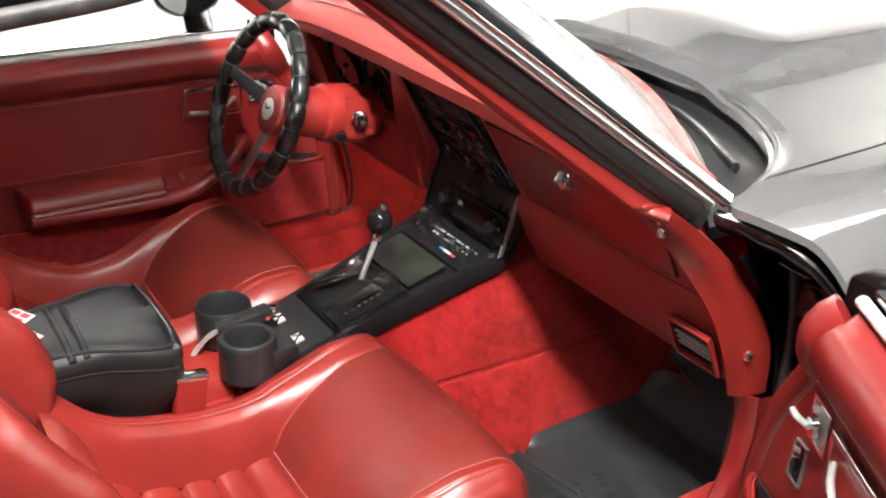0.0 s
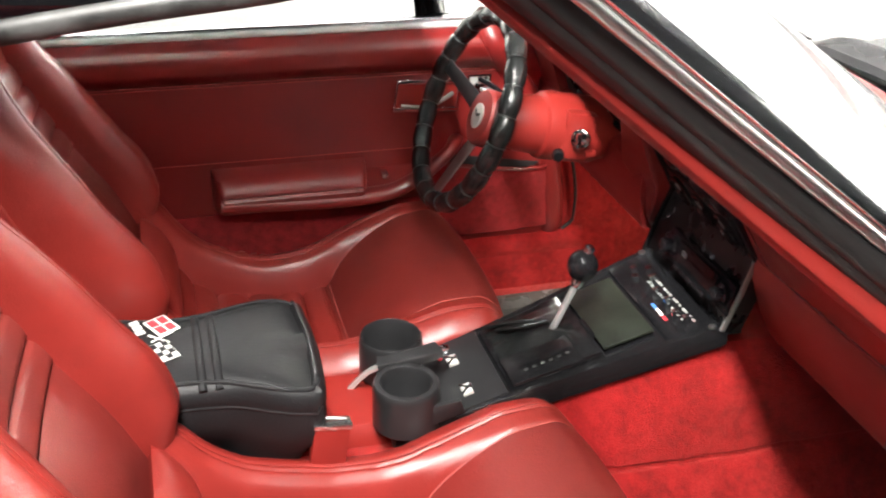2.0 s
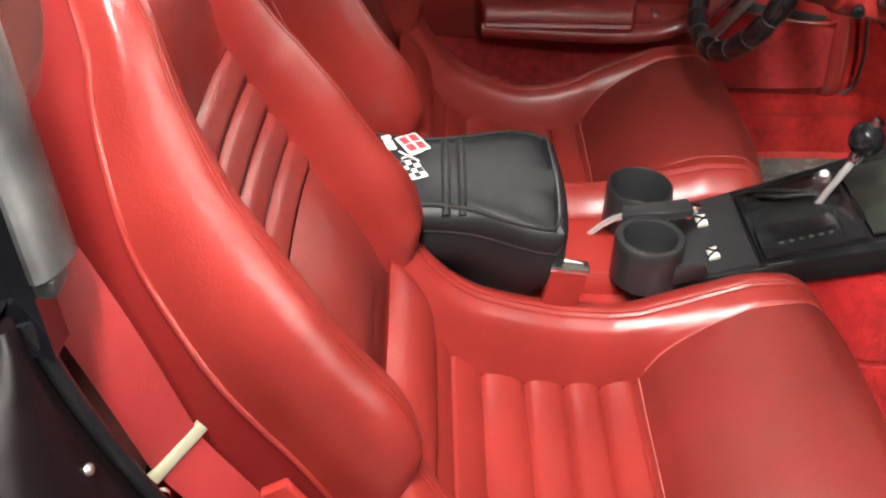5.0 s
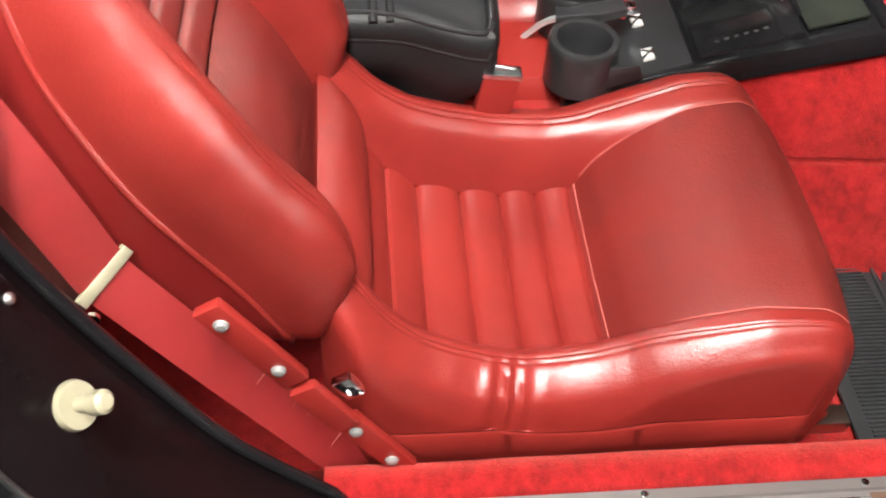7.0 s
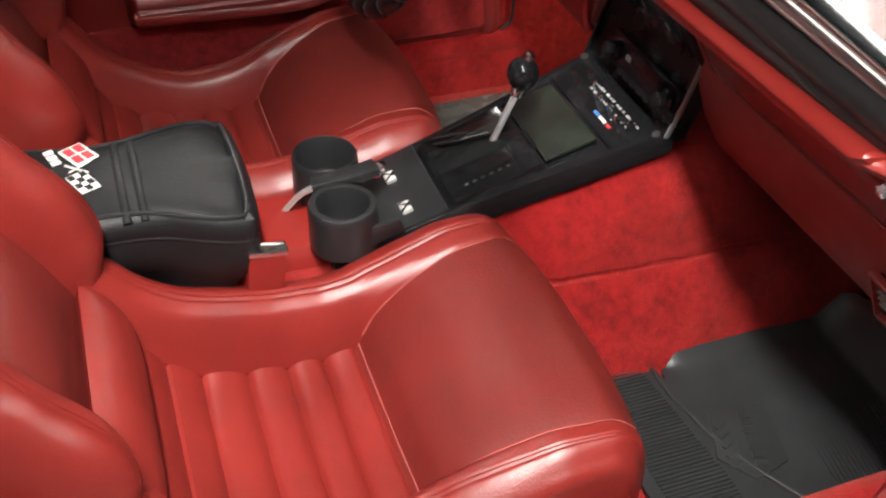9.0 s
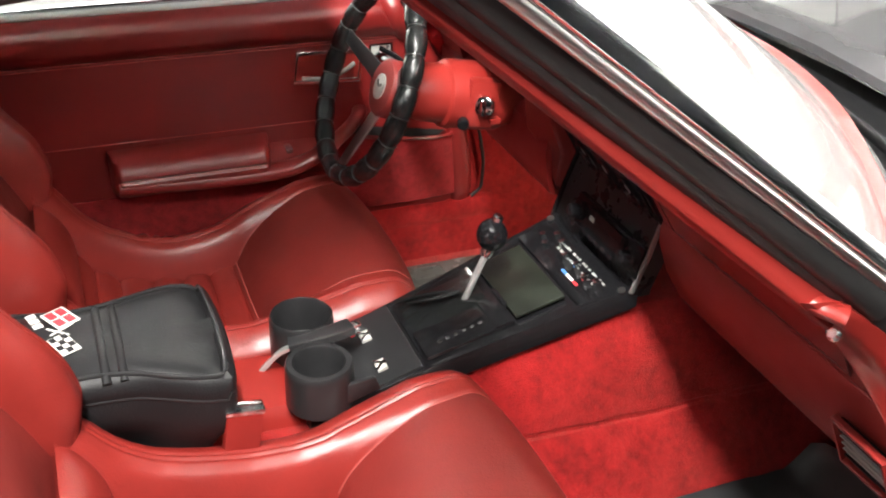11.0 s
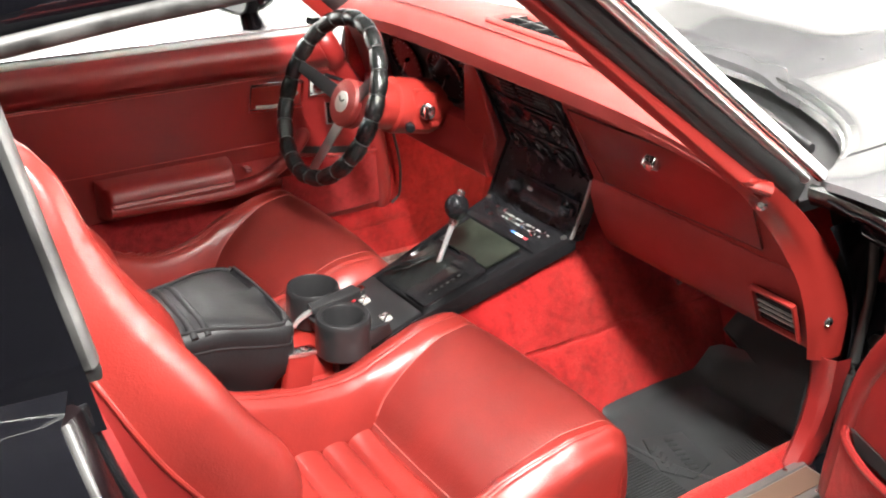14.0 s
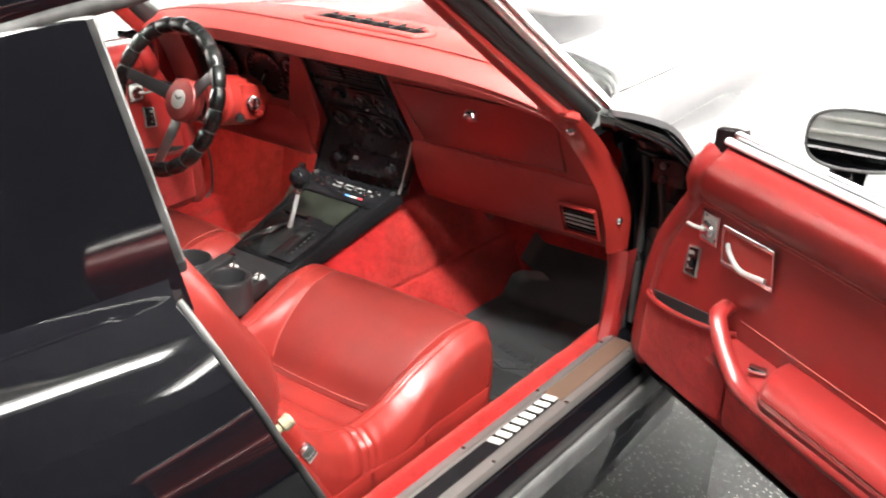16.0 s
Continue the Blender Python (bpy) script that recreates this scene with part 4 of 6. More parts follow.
for nm, k0, k1 in (("upper_arm", 0.60, 0.97), ("pivot_plate", 0.36, 0.58), ("lower_arm", 0.05, 0.38)):
    c = along((k0 + k1) / 2)
    L = (along(k1) - along(k0)).length
    a = part(nm, box(B(), c + Vector((0.004 if nm != "pivot_plate" else 0.009, 0, 0)), (0.012, 0.030, L), Rb, 0.003), M_REDPLASTIC, br, "red painted steel arm")
    for kk in ((k0 + 0.08, k1 - 0.06) if nm != "pivot_plate" else ()):
        part("bolt", lathe(B(), along(kk) + Vector((0.010, 0, 0)), (1, 0, 0), [(0.0075, 0), (0.0075, 0.002), (0.005, 0.005), (0.0, 0.006)], 14), M_GREYCHROME, a, "bright domed bolt")
part("lever_catch", box(B(), along(0.50) + Vector((0.0, 0.030, 0.012)), (0.012, 0.022, 0.03), Rb, 0.003), M_CHROME, br, "bare metal catch")

# seat belt
belt = thing("seat_belt", (0.62, -0.6, 0.5), "red woven seat belt running down beside the seat", "seat belt")


def strap(name, pts, w, up, par, n=26, m=M_WEB):
    return part(name, sweep(B(), smooth_path(pts, n), w, 0.003, up, 8, True), m, par)


BUP = Vector((0.032, -0.031, -0.023)).cross(Vector((0.005, 0.14, -0.20))).normalized()
BUP = BUP if BUP.x > 0 else -BUP
strap("upper_webbing", [(0.606, -0.786, 0.949), (0.610, -0.737, 0.819), (0.606, -0.697, 0.678)], 0.052, BUP, belt)
lo = strap("lower_webbing", [(0.607, -0.695, 0.674), (0.606, -0.623, 0.552), (0.604, -0.552, 0.434), (0.600, -0.48, 0.310)], 0.050, BUP, belt)
bm = B()
sweep(bm, [(0.627, -0.715, 0.664), (0.587, -0.675, 0.691)], 0.012, 0.007, BUP, 8, True)
part("belt_guide", bm, M_BONE, belt, "pale grey bar guide")
for dy in (-0.012, 0.012):
    part("guide_screw", lathe(B(), (0.640, -0.715 + dy, 0.674 - dy), (1, 0.2, 0.3), [(0.006, 0), (0.006, 0.006), (0.0, 0.008)], 12), M_CHROME, belt, "bright screw")
for k in (0.50, 0.64, 0.70, 0.84):
    a = Vector((0.607, -0.695, 0.674)).lerp(Vector((0.600, -0.48, 0.310)), k) + BUP * 0.002
    part("belt_stitching", sweep(B(), [a + Vector((0.014, -0.016, -0.012)), a + Vector((-0.014, 0.016, 0.012))], 0.0016, 0.0016, n=6), M_STITCH, belt)

buckle = thing("belt_buckle", (0.14, -0.29, 0.40), "red seat belt buckle with chrome top edge", "belt buckle")
bk0, bk1 = Vector((0.150, -0.296, 0.41)), Vector((0.152, -0.281, 0.526))
bz = (bk1 - bk0).normalized()
bx = bz.cross(Vector((0, 1, 0))).normalized() * -1
Rk = Matrix((bx, bz.cross(bx), bz)).transposed()
part("sleeve", box(B(), bk0.lerp(bk1, 0.48), (0.020, 0.050, 0.125), Rk, 0.004), M_REDPLASTIC, buckle)
part("top_cap", box(B(), bk1, (0.023, 0.054, 0.009), Rk, 0.003), M_CHROME, buckle, "chrome cap")

# ---- console ----
con = thing("center_console", (CX, 0.1, 0.45), "black plastic centre console running down from the dashboard", "console")
cz = lambda y: 0.452 + 0.314 * (y + 0.12)
cw = lambda y: spline([(-0.13, 0.090), (0.0, 0.098), (0.31, 0.131)])(y)
SL = math.atan(0.314)
RS = Matrix.Rotation(SL, 3, "X")


def on_con(x, y, h=0.0):
    return Vector((x, y - h * math.sin(SL), cz(y) + h * math.cos(SL)))


bm = B()
rows = []
for y in np.linspace(-0.13, 0.322, 40):
    w, z = cw(y), cz(y)
    r = [(CX - w - 0.002, y, z - 0.026), (CX - w, y, z - 0.006), (CX - w + 0.004, y, z + 0.003), (CX - w + 0.013, y, z + 0.003), (CX - w + 0.017, y, z - 0.003),
         (CX + w - 0.017, y, z - 0.003), (CX + w - 0.013, y, z + 0.003), (CX + w - 0.004, y, z + 0.003), (CX + w, y, z - 0.006), (CX + w + 0.002, y, z - 0.026)]
    rows.append(r)
solid(bm, rows, (0, 0, -0.004))
part("console_shell", bm, M_BLACK, con)
bm = B()
slab(bm, [on_con(CX - 0.086, -0.128, 0.001), on_con(CX + 0.086, -0.128, 0.001), on_con(CX + 0.086, -0.004, 0.001), on_con(CX - 0.086, -0.004, 0.001)], RS @ Vector((0, 0, 0.007)), 0.0025)
lid = part("storage_lid", bm, M_SATIN, con, "satin black hinged lid")


def on_lid(name, x, y, sx, sy, m, lab):
    h = part(name, box(B(), on_con(x, y, 0.010), (sx, sy, 0.005), RS, 0.0012), m, lid, lab)
    return h


for x in (CX - 0.031, CX + 0.048):
    hg = on_lid("emblem_plate", x, -0.056, 0.024, 0.016, M_SILVER, "small bright badge plate")
    for k in (-1, 1):
        part("emblem_bar", box(B(), on_con(x + 0.003 * k, -0.056, 0.0135), (0.004, 0.024, 0.003), RS @ Matrix.Rotation(radians(40 * k), 3, "Z"), 0.0006), M_CHROME, hg)
part("emblem_red", box(B(), on_con(CX - 0.042, -0.072, 0.0145), (0.008, 0.008, 0.004), RS, 0.002), M_PATCHRED, lid, "small red badge")
# gear selector gate
bm = B()
slab(bm, [on_con(CX - 0.082, 0.002, 0.0), on_con(CX + 0.084, 0.002, 0.0), on_con(CX + 0.098, 0.140, 0.0), on_con(CX - 0.094, 0.140, 0.0)], RS @ Vector((0, 0, 0.004)), 0.0015)
part("selector_plate", bm, M_GLOSSBLACK, con)
bm = B()
slab(bm, [on_con(CX + 0.012, 0.006, 0.003), on_con(CX + 0.082, 0.006, 0.003), on_con(CX + 0.090, 0.120, 0.003), on_con(CX + 0.022, 0.120, 0.003)], RS @ Vector((0, 0, 0.010)), 0.005)
ind = part("gear_indicator", bm, M_BLACK, con, "raised black indicator panel")
part("indicator_slot", box(B(), on_con(CX + 0.052, 0.066, 0.0138), (0.006, 0.088, 0.001), RS), M_GLOSSBLACK, ind)
for k in range(6):
    part("gear_mark", box(B(), on_con(CX + 0.062, 0.034 + 0.013 * k, 0.0140), (0.004, 0.006, 0.0008), RS), M_GREY, ind, "faint worn gear mark")
bm = B()
rows = []
for i in range(14):
    k = i / 13
    rows.append([on_con(CX - 0.078 + 0.086 * j / 11, 0.010 + 0.122 * k, 0.004 + 0.007 * math.sin(math.pi * k) * math.sin(math.pi * j / 11) + 0.005 * abs(math.sin(5 * k + j * 1.1)) * math.sin(math.pi * j / 11)) for j in range(12)])
grid(bm, rows)
part("shift_boot", bm, M_RIM, con, "creased black leather boot")
for a, b in ((0.02, -0.06), (0.05, -0.045)):
    part("boot_fold", sweep(B(), smooth_path([on_con(CX + b - 0.012, 0.012 + a * .3, 0.014), on_con(CX + b + 0.02, 0.06, 0.026), on_con(CX - 0.02, 0.10, 0.022)], 12), 0.010, 0.008), M_RIM, con)
bm = B()
slab(bm, [on_con(CX + 0.015, 0.112, 0.002), on_con(CX + 0.088, 0.112, 0.002), on_con(CX + 0.092, 0.142, 0.002), on_con(CX + 0.010, 0.142, 0.002)], RS @ Vector((0, 0, 0.014)), 0.005)
part("selector_hump", bm, M_BLACK, con)
bm = B()
slab(bm, [on_con(CX - 0.082, 0.150, 0.002), on_con(CX + 0.076, 0.150, 0.002), on_con(CX + 0.080, 0.228, 0.002), on_con(CX - 0.084, 0.228, 0.002)], RS @ Vector((0, 0, 0.005)), 0.0015)
tray = part("ashtray_lid", bm, M_TRAY, con, "dull worn ashtray lid")
part("lid_finger_pull", box(B(), on_con(CX + 0.02, 0.147, 0.008), (0.05, 0.008, 0.008), RS, 0.003), M_BLACK, tray)
# heater controls
bm = B()
slab(bm, [on_con(CX - 0.110, 0.236, 0.0), on_con(CX + 0.112, 0.236, 0.0), on_con(CX + 0.118, 0.312, 0.0), on_con(CX - 0.116, 0.312, 0.0)], RS @ Vector((0, 0, 0.003)), 0.001)
hv = part("heater_panel", bm, M_GLOSSBLACK, con, "black heater control panel with white marks")
for row_y, n_ in ((0.286, 13), (0.274, 12)):
    for k in range(n_):
        part("control_mark", box(B(), on_con(CX - 0.036 + 0.0105 * k + 0.002 * math.sin(k * 2.3), row_y, 0.0038), (0.0050 + 0.0025 * (k % 3 == 0), 0.0030 + 0.0012 * (k % 2), 0.0008), RS), M_GREYMARK, hv, "white lettering bar")
part("cold_band", box(B(), on_con(CX + 0.024, 0.254, 0.0038), (0.014, 0.005, 0.0008), RS), M_BLUE, hv, "blue temperature band")
part("hot_band", box(B(), on_con(CX + 0.062, 0.254, 0.0038), (0.012, 0.005, 0.0008), RS), M_PATCHRED, hv, "red temperature band")
part("middle_band", box(B(), on_con(CX + 0.043, 0.254, 0.0038), (0.020, 0.005, 0.0008), RS), M_WHITE, hv, "white temperature band")
for x, y in ((CX - 0.030, 0.280), (CX + 0.004, 0.268), (CX + 0.036, 0.272), (CX + 0.070, 0.268), (CX + 0.092, 0.276)):
    part("slider_knob", box(B(), on_con(x, y, 0.011), (0.007, 0.012, 0.018), RS, 0.002), M_CHROME, hv, "small bright slider")
for x, y in ((CX - 0.084, 0.270), (CX - 0.068, 0.288), (CX - 0.060, 0.262)):
    part("button", lathe(B(), on_con(x, y, 0.003), RS @ Vector((0, 0, 1)), [(0.005, 0), (0.005, 0.006), (0.0, 0.007)], 12), M_CHROME, hv, "small bright button")
for x in (CX - 0.118, CX + 0.122):
    part("console_screw", lathe(B(), on_con(x, 0.300, 0.003), RS @ Vector((0, 0, 1)), [(0.006, 0), (0.006, 0.003), (0.0, 0.004)], 12), M_BRUSHED, con)

# gear lever
sh = thing("gear_lever", (0.0, 0.10, 0.50), "chrome gear lever with round black knob", "gear lever")
k0, k1 = Vector((0.000, 0.098, 0.520)), Vector((-0.006, 0.141, 0.612))
part("stick", sweep(B(), [k0, k0.lerp(k1, .5), k1], 0.011, 0.011, n=16), M_BRIGHTREFLECT, sh)
bm = B()
bmesh.ops.create_uvsphere(bm, u_segments=28, v_segments=18, radius=0.0245, matrix=Matrix.Translation((-0.007, 0.145, 0.634)) @ Matrix.Diagonal((1, 1, 1.06, 1)))
kn = part("knob", bm, M_GLOSSBLACK, sh, "black ball knob")
part("knob_button", lathe(B(), (-0.008, 0.151, 0.655), (0.1, 0.35, 0.9), [(0.009, 0), (0.009, 0.010), (0.006, 0.013), (0.0, 0.013)], 16), M_CHROME, kn, "chrome push button")
part("stick_collar", lathe(B(), k1 - Vector((0, 0.006, 0.014)), (k1 - k0).normalized(), [(0.009, 0), (0.011, 0.006), (0.009, 0.018)], 16), M_CHROME, sh)

# gauge stack
st = thing("gauge_stack", (CX, 0.31, 0.59), "black centre dashboard stack with gauges, vents and radio", "dashboard")
A0, A1, A2 = (0.314, 0.586), (0.336, 0.714), (0.222, 0.899)
WL = lambda z: spline([(0.58, -0.118), (0.66, -0.104), (0.714, -0.090), (0.74, -0.084), (0.80, -0.080), (0.90, -0.066)])(z)
WR = lambda z: spline([(0.58, 0.146), (0.714, 0.166), (0.80, 0.155), (0.90, 0.139)])(z)
lowN = Vector((0, -(A1[1] - A0[1]), A1[0] - A0[0])).normalized()
upN = Vector((0, -(A2[1] - A1[1]), A2[0] - A1[0])).normalized()
RL = Matrix((Vector((1, 0, 0)), Vector((0, A1[0] - A0[0], A1[1] - A0[1])).normalized(), lowN)).transposed()
RU = Matrix((Vector((1, 0, 0)), Vector((0, A2[0] - A1[0], A2[1] - A1[1])).normalized(), upN)).transposed()


def stk(u, k, h=0.0, upper=True):
    """A place on the stack: u metres from its middle, k from 0 to 1 up the section, h out of the face."""
    a, b, n = (A1, A2, upN) if upper else (A0, A1, lowN)
    y, z = a[0] + (b[0] - a[0]) * k, a[1] + (b[1] - a[1]) * k
    return Vector((0.5 * (WL(z) + WR(z)) + u, y, z)) + n * h


bm = B()
rows = []
for y, z in [(A0[0], A0[1] - 0.01)] + [(A0[0] + (A1[0] - A0[0]) * k, A0[1] + (A1[1] - A0[1]) * k) for k in np.linspace(0, 1, 6)] + [(A1[0] + (A2[0] - A1[0]) * k, A1[1] + (A2[1] - A1[1]) * k) for k in np.linspace(0.1, 1, 10)]:
    rows.append([(WL(z) + (WR(z) - WL(z)) * t, y, z) for t in np.linspace(0, 1, 10)])
solid(bm, rows, (0, 0.03, 0.0))
part("stack_face", bm, M_STACK, st)
for sd in (0, 1):
    e_ = [(WL(z) if sd == 0 else WR(z), y - 0.004, z) for y, z in [A0, ((A0[0] + A1[0]) / 2, (A0[1] + A1[1]) / 2), A1]]
    part("stack_edge", sweep(B(), e_, 0.004, 0.009, (0, 1, 0), 8, True), M_GREYCHROME if sd else M_BLACK, st, "bright metal side edge")
    e_ = [(WL(z) if sd == 0 else WR(z), y - 0.003, z) for y, z in [(A1[0] + (A2[0] - A1[0]) * k, A1[1] + (A2[1] - A1[1]) * k) for k in np.linspace(0, 1, 8)]]
    part("stack_rim", sweep(B(), e_, 0.006, 0.012, (0, 1, 0), 8, True), M_BLACK, st)
part("stack_top_rim", sweep(B(), [(WL(.899), A2[0] - 0.003, .899), (WR(.899), A2[0] - 0.003, .899)], 0.006, 0.008), M_BRUSHED, st)


def ring_gauge(u, k, r):
    c = stk(u, k, 0.001)
    fr = part("gauge_frame", box(B(), stk(u, k, 0.003), (2 * r + 0.012, 2 * r + 0.012, 0.007), RU, 0.003), M_BLACK, st)
    g = part("gauge", lathe(B(), stk(u, k, 0.005), upN, [(r, 0), (r, 0.005), (r - 0.004, 0.006), (r - 0.008, 0.001), (0.004, 0.001), (0.003, 0.006), (0, 0.006)], 28), M_GLOSSBLACK, st, "round black gauge")
    for q in range(7):
        a = radians(215 - 250 * q / 6)
        d = RU @ Vector((math.cos(a), math.sin(a), 0))
        part("gauge_tick", box(B(), stk(u, k, 0.0068) + d * (r - 0.012), (0.0015, 0.0015, 0.0008), RU), M_GREY, g)
    a = radians(120)
    part("gauge_needle", sweep(B(), [stk(u, k, 0.009), stk(u, k, 0.009) + (RU @ Vector((math.cos(a), math.sin(a), 0))) * (r - 0.012)], 0.0014, 0.001, n=6), M_GREYMARK, g)


for u in (0.028, 0.092):
    ring_gauge(u, 0.46, 0.028)
for u in (-0.074, -0.006, 0.062):
    ring_gauge(u, 0.115, 0.029)
part("blank_knob", lathe(B(), stk(-0.050, 0.47, 0.002), upN, [(0.018, 0), (0.018, 0.006), (0.008, 0.012), (0, 0.012)], 20), M_BLACK, st)
for u in (-0.020, 0.034, 0.080):
    v = part("air_vent", box(B(), stk(u, 0.84, 0.003), (0.046, 0.042, 0.008), RU, 0.002), M_BLACK, st)
    for q in range(4):
        part("vent_slat", box(B(), stk(u, 0.77 + 0.045 * q, 0.008), (0.040, 0.002, 0.004), RU), M_SATIN, v)
for k in (0.295, 0.66):
    part("stack_rib", box(B(), stk(0.0, k, 0.002), (0.20, 0.003, 0.005), RU, 0.001), M_BLACK, st)
rad = part("radio", box(B(), stk(0.030, 0.40, 0.005, False), (0.200, 0.052, 0.012), RL, 0.003), M_GLOSSBLACK, st, "black car radio")
part("radio_nose", box(B(), stk(0.030, 0.40, 0.013, False), (0.118, 0.044, 0.010), RL, 0.003), M_BLACK, rad)
part("radio_display", box(B(), stk(0.036, 0.52, 0.0188, False), (0.085, 0.014, 0.001), RL), M_GLOSSBLACK, rad, "dim grey display window")
part("radio_sticker", box(B(), stk(-0.006, 0.46, 0.0195, False), (0.014, 0.008, 0.001), RL), M_GREYMARK, rad, "pale paper sticker")
for u in (-0.052, 0.106):
    part("radio_knob", lathe(B(), stk(u, 0.40, 0.010, False), lowN, [(0.016, 0), (0.016, 0.006), (0.012, 0.008), (0.011, 0.022), (0.008, 0.024), (0, 0.024)], 22), M_GLOSSBLACK, rad, "round radio knob")
for q in range(5):
    part("radio_button", box(B(), stk(-0.010 + 0.020 * q, 0.25, 0.0195, False), (0.016, 0.008, 0.006), RL, 0.0015), M_BLACK, rad)

# ---- dashboard ----
dash = thing("dashboard", (CX, 0.3, 0.6), "padded red vinyl dashboard with glovebox", "dashboard")


def glass_y(x):
    s = (x - CX) / 0.645
    return 0.275 + 0.285 * (1 - s * s)


bm = B()
rows = []
for x in np.linspace(-0.60, 0.632, 64):
    yf = glass_y(x) - 0.012
    dip = 0.05 * min(1, abs(x - CX) / 0.62)**4
    prof = [(yf, 0.905), (yf - 0.02, 0.935 - dip * .5), (0.5 * (yf + 0.30), 0.957 - dip), (0.30, 0.965 - dip), (0.262, 0.964 - dip), (0.232, 0.956 - dip), (0.206, 0.940 - dip), (0.195, 0.922 - dip * .9), (0.200, 0.906 - dip * .6), (0.214, 0.898 - dip * .4), (0.24, 0.897 - dip * .4)]
    rows.append([(x, p[0], p[1]) for p in prof])
solid(bm, rows, (0, 0.004, -0.012))
part("dash_pad", bm, M_LITPAD, dash, "soft red vinyl dash top")
part("pad_seam", sweep(B(), [(x, 0.236, 0.9605 - 0.05 * min(1, abs(x - CX) / 0.62)**4) for x in np.linspace(-0.58, 0.61, 50)], 0.004, 0.003, n=6), M_VINYL, dash)

# passenger side face: glovebox door, ledge and lower bolster
GX0, GX1 = 0.168, 0.638
bm = B()
rows = []
for x in np.linspace(GX0, GX1, 24):
    rows.append([(x, y, z) for y, z in ((0.222, 0.900), (0.226, 0.892), (0.330, 0.722), (0.332, 0.716))])
solid(bm, rows, (0, 0.03, 0.01))
part("glovebox_surround", bm, M_DASH, dash)
fn = Vector((0, -0.17, -0.104)).normalized()
gl = [Vector((0.184, 0.240, 0.871)), Vector((0.585, 0.236, 0.877)), Vector((0.573, 0.320, 0.738)), Vector((0.206, 0.329, 0.724))]
bm = B()
slab(bm, [p - fn * 0.004 for p in gl], fn * 0.009, 0.003)
gb_ = part("glovebox_door", bm, M_VINYL, dash, "flat red glovebox door")
part("glovebox_frame", sweep(B(), [p + fn * 0.004 for p in gl + gl[:1]], 0.0035, 0.003, n=6), M_SEAM, dash)
part("glovebox_lock", box(B(), Vector((0.379, 0.264, 0.838)) + fn * 0.010, (0.030, 0.020, 0.026), Matrix.Rotation(radians(-32), 3, "X"), 0.006, 3), M_CHROME, gb_, "chrome push lock")
part("lock_button", lathe(B(), Vector((0.379, 0.264, 0.838)) + fn * 0.020, fn, [(0.009, 0), (0.009, 0.004), (0.006, 0.006), (0, 0.006)], 18), M_CHROME, gb_, "chrome lock barrel")
bm = B()
rows = []
lowp = [(0.350, 0.722), (0.336, 0.721), (0.330, 0.716), (0.3285, 0.706), (0.333, 0.680), (0.354, 0.628), (0.383, 0.580), (0.398, 0.562), (0.425, 0.552), (0.50, 0.56)]
for x in np.linspace(GX0 - 0.004, 0.652, 30):
    rows.append([(x, y, z) for y, z in lowp])
solid(bm, rows, (0, 0.012, 0.006))
part("lower_bolster", bm, M_DASH, dash, "rounded red lower dash panel")
# side air vent
vc = Vector((0.602, 0.346, 0.632))
vn = Vector((-0.05, -0.90, -0.43)).normalized()
ux = Vector((1, 0, 0))
Rv = Matrix((ux, vn.cross(ux) * -1, vn)).transposed()
vq = [vc + vn * 0.006 + (Rv @ Vector((a * 0.041, b * 0.039, 0))) for a, b in ((-1, -1), (1, -1), (1, 1), (-1, 1))]
vb = part("side_vent", sweep(B(), vq + vq[:1] + vq[1:2], 0.007, 0.010, vn, 8, True), M_REDPLASTIC, dash, "red framed side air vent")
part("vent_hole", box(B(), vc + vn * -0.001, (0.078, 0.074, 0.006), Rv, 0.002), M_GLOSSBLACK, vb)
for q in range(5):
    part("vent_blade", box(B(), vc + vn * 0.005 + (Rv @ Vector((0, -0.024 + 0.012 * q, 0))), (0.070, 0.0014, 0.006), Rv @ Matrix.Rotation(radians(20), 3, "X")), M_GREYMARK if q in (1, 2, 3) else M_SATIN, vb, "black louvre blade")
part("footwell_flap", slab(B(), [(0.290, 0.432, 0.552), (0.330, 0.432, 0.552), (0.316, 0.436, 0.526)], (0, 0.012, 0), 0.002), M_RUBBER, dash, "small black tab under the dash")

# courtesy light under the dash
for cx_, cz_, ch_ in ((-0.30, 0.640, 0.050),):
    cl_box = part("courtesy_light", box(B(), (cx_, 0.50, cz_), (0.06, 0.04, ch_), bevel=0.003), M_WHITE, dash, "small courtesy lamp under the dash")
    part("lens", box(B(), (cx_, 0.50, cz_ - ch_ / 2 - 0.0005), (0.05, 0.03, 0.001)), M_TUBE, cl_box, "glowing lens")

# pillar end cover with screws
bm = B()
cov = smooth_path([(0.628, 0.155, 0.905), (0.634, 0.190, 0.880), (0.638, 0.235, 0.845), (0.648, 0.300, 0.780), (0.660, 0.355, 0.700), (0.666, 0.382, 0.635), (0.664, 0.390, 0.560)], 36)
lcr = smooth_path([(0.604, 0.166, 0.897), (0.620, 0.222, 0.838), (0.640, 0.272, 0.772), (0.655, 0.312, 0.704), (0.660, 0.342, 0.632), (0.656, 0.368, 0.562)], 36)
rows = []
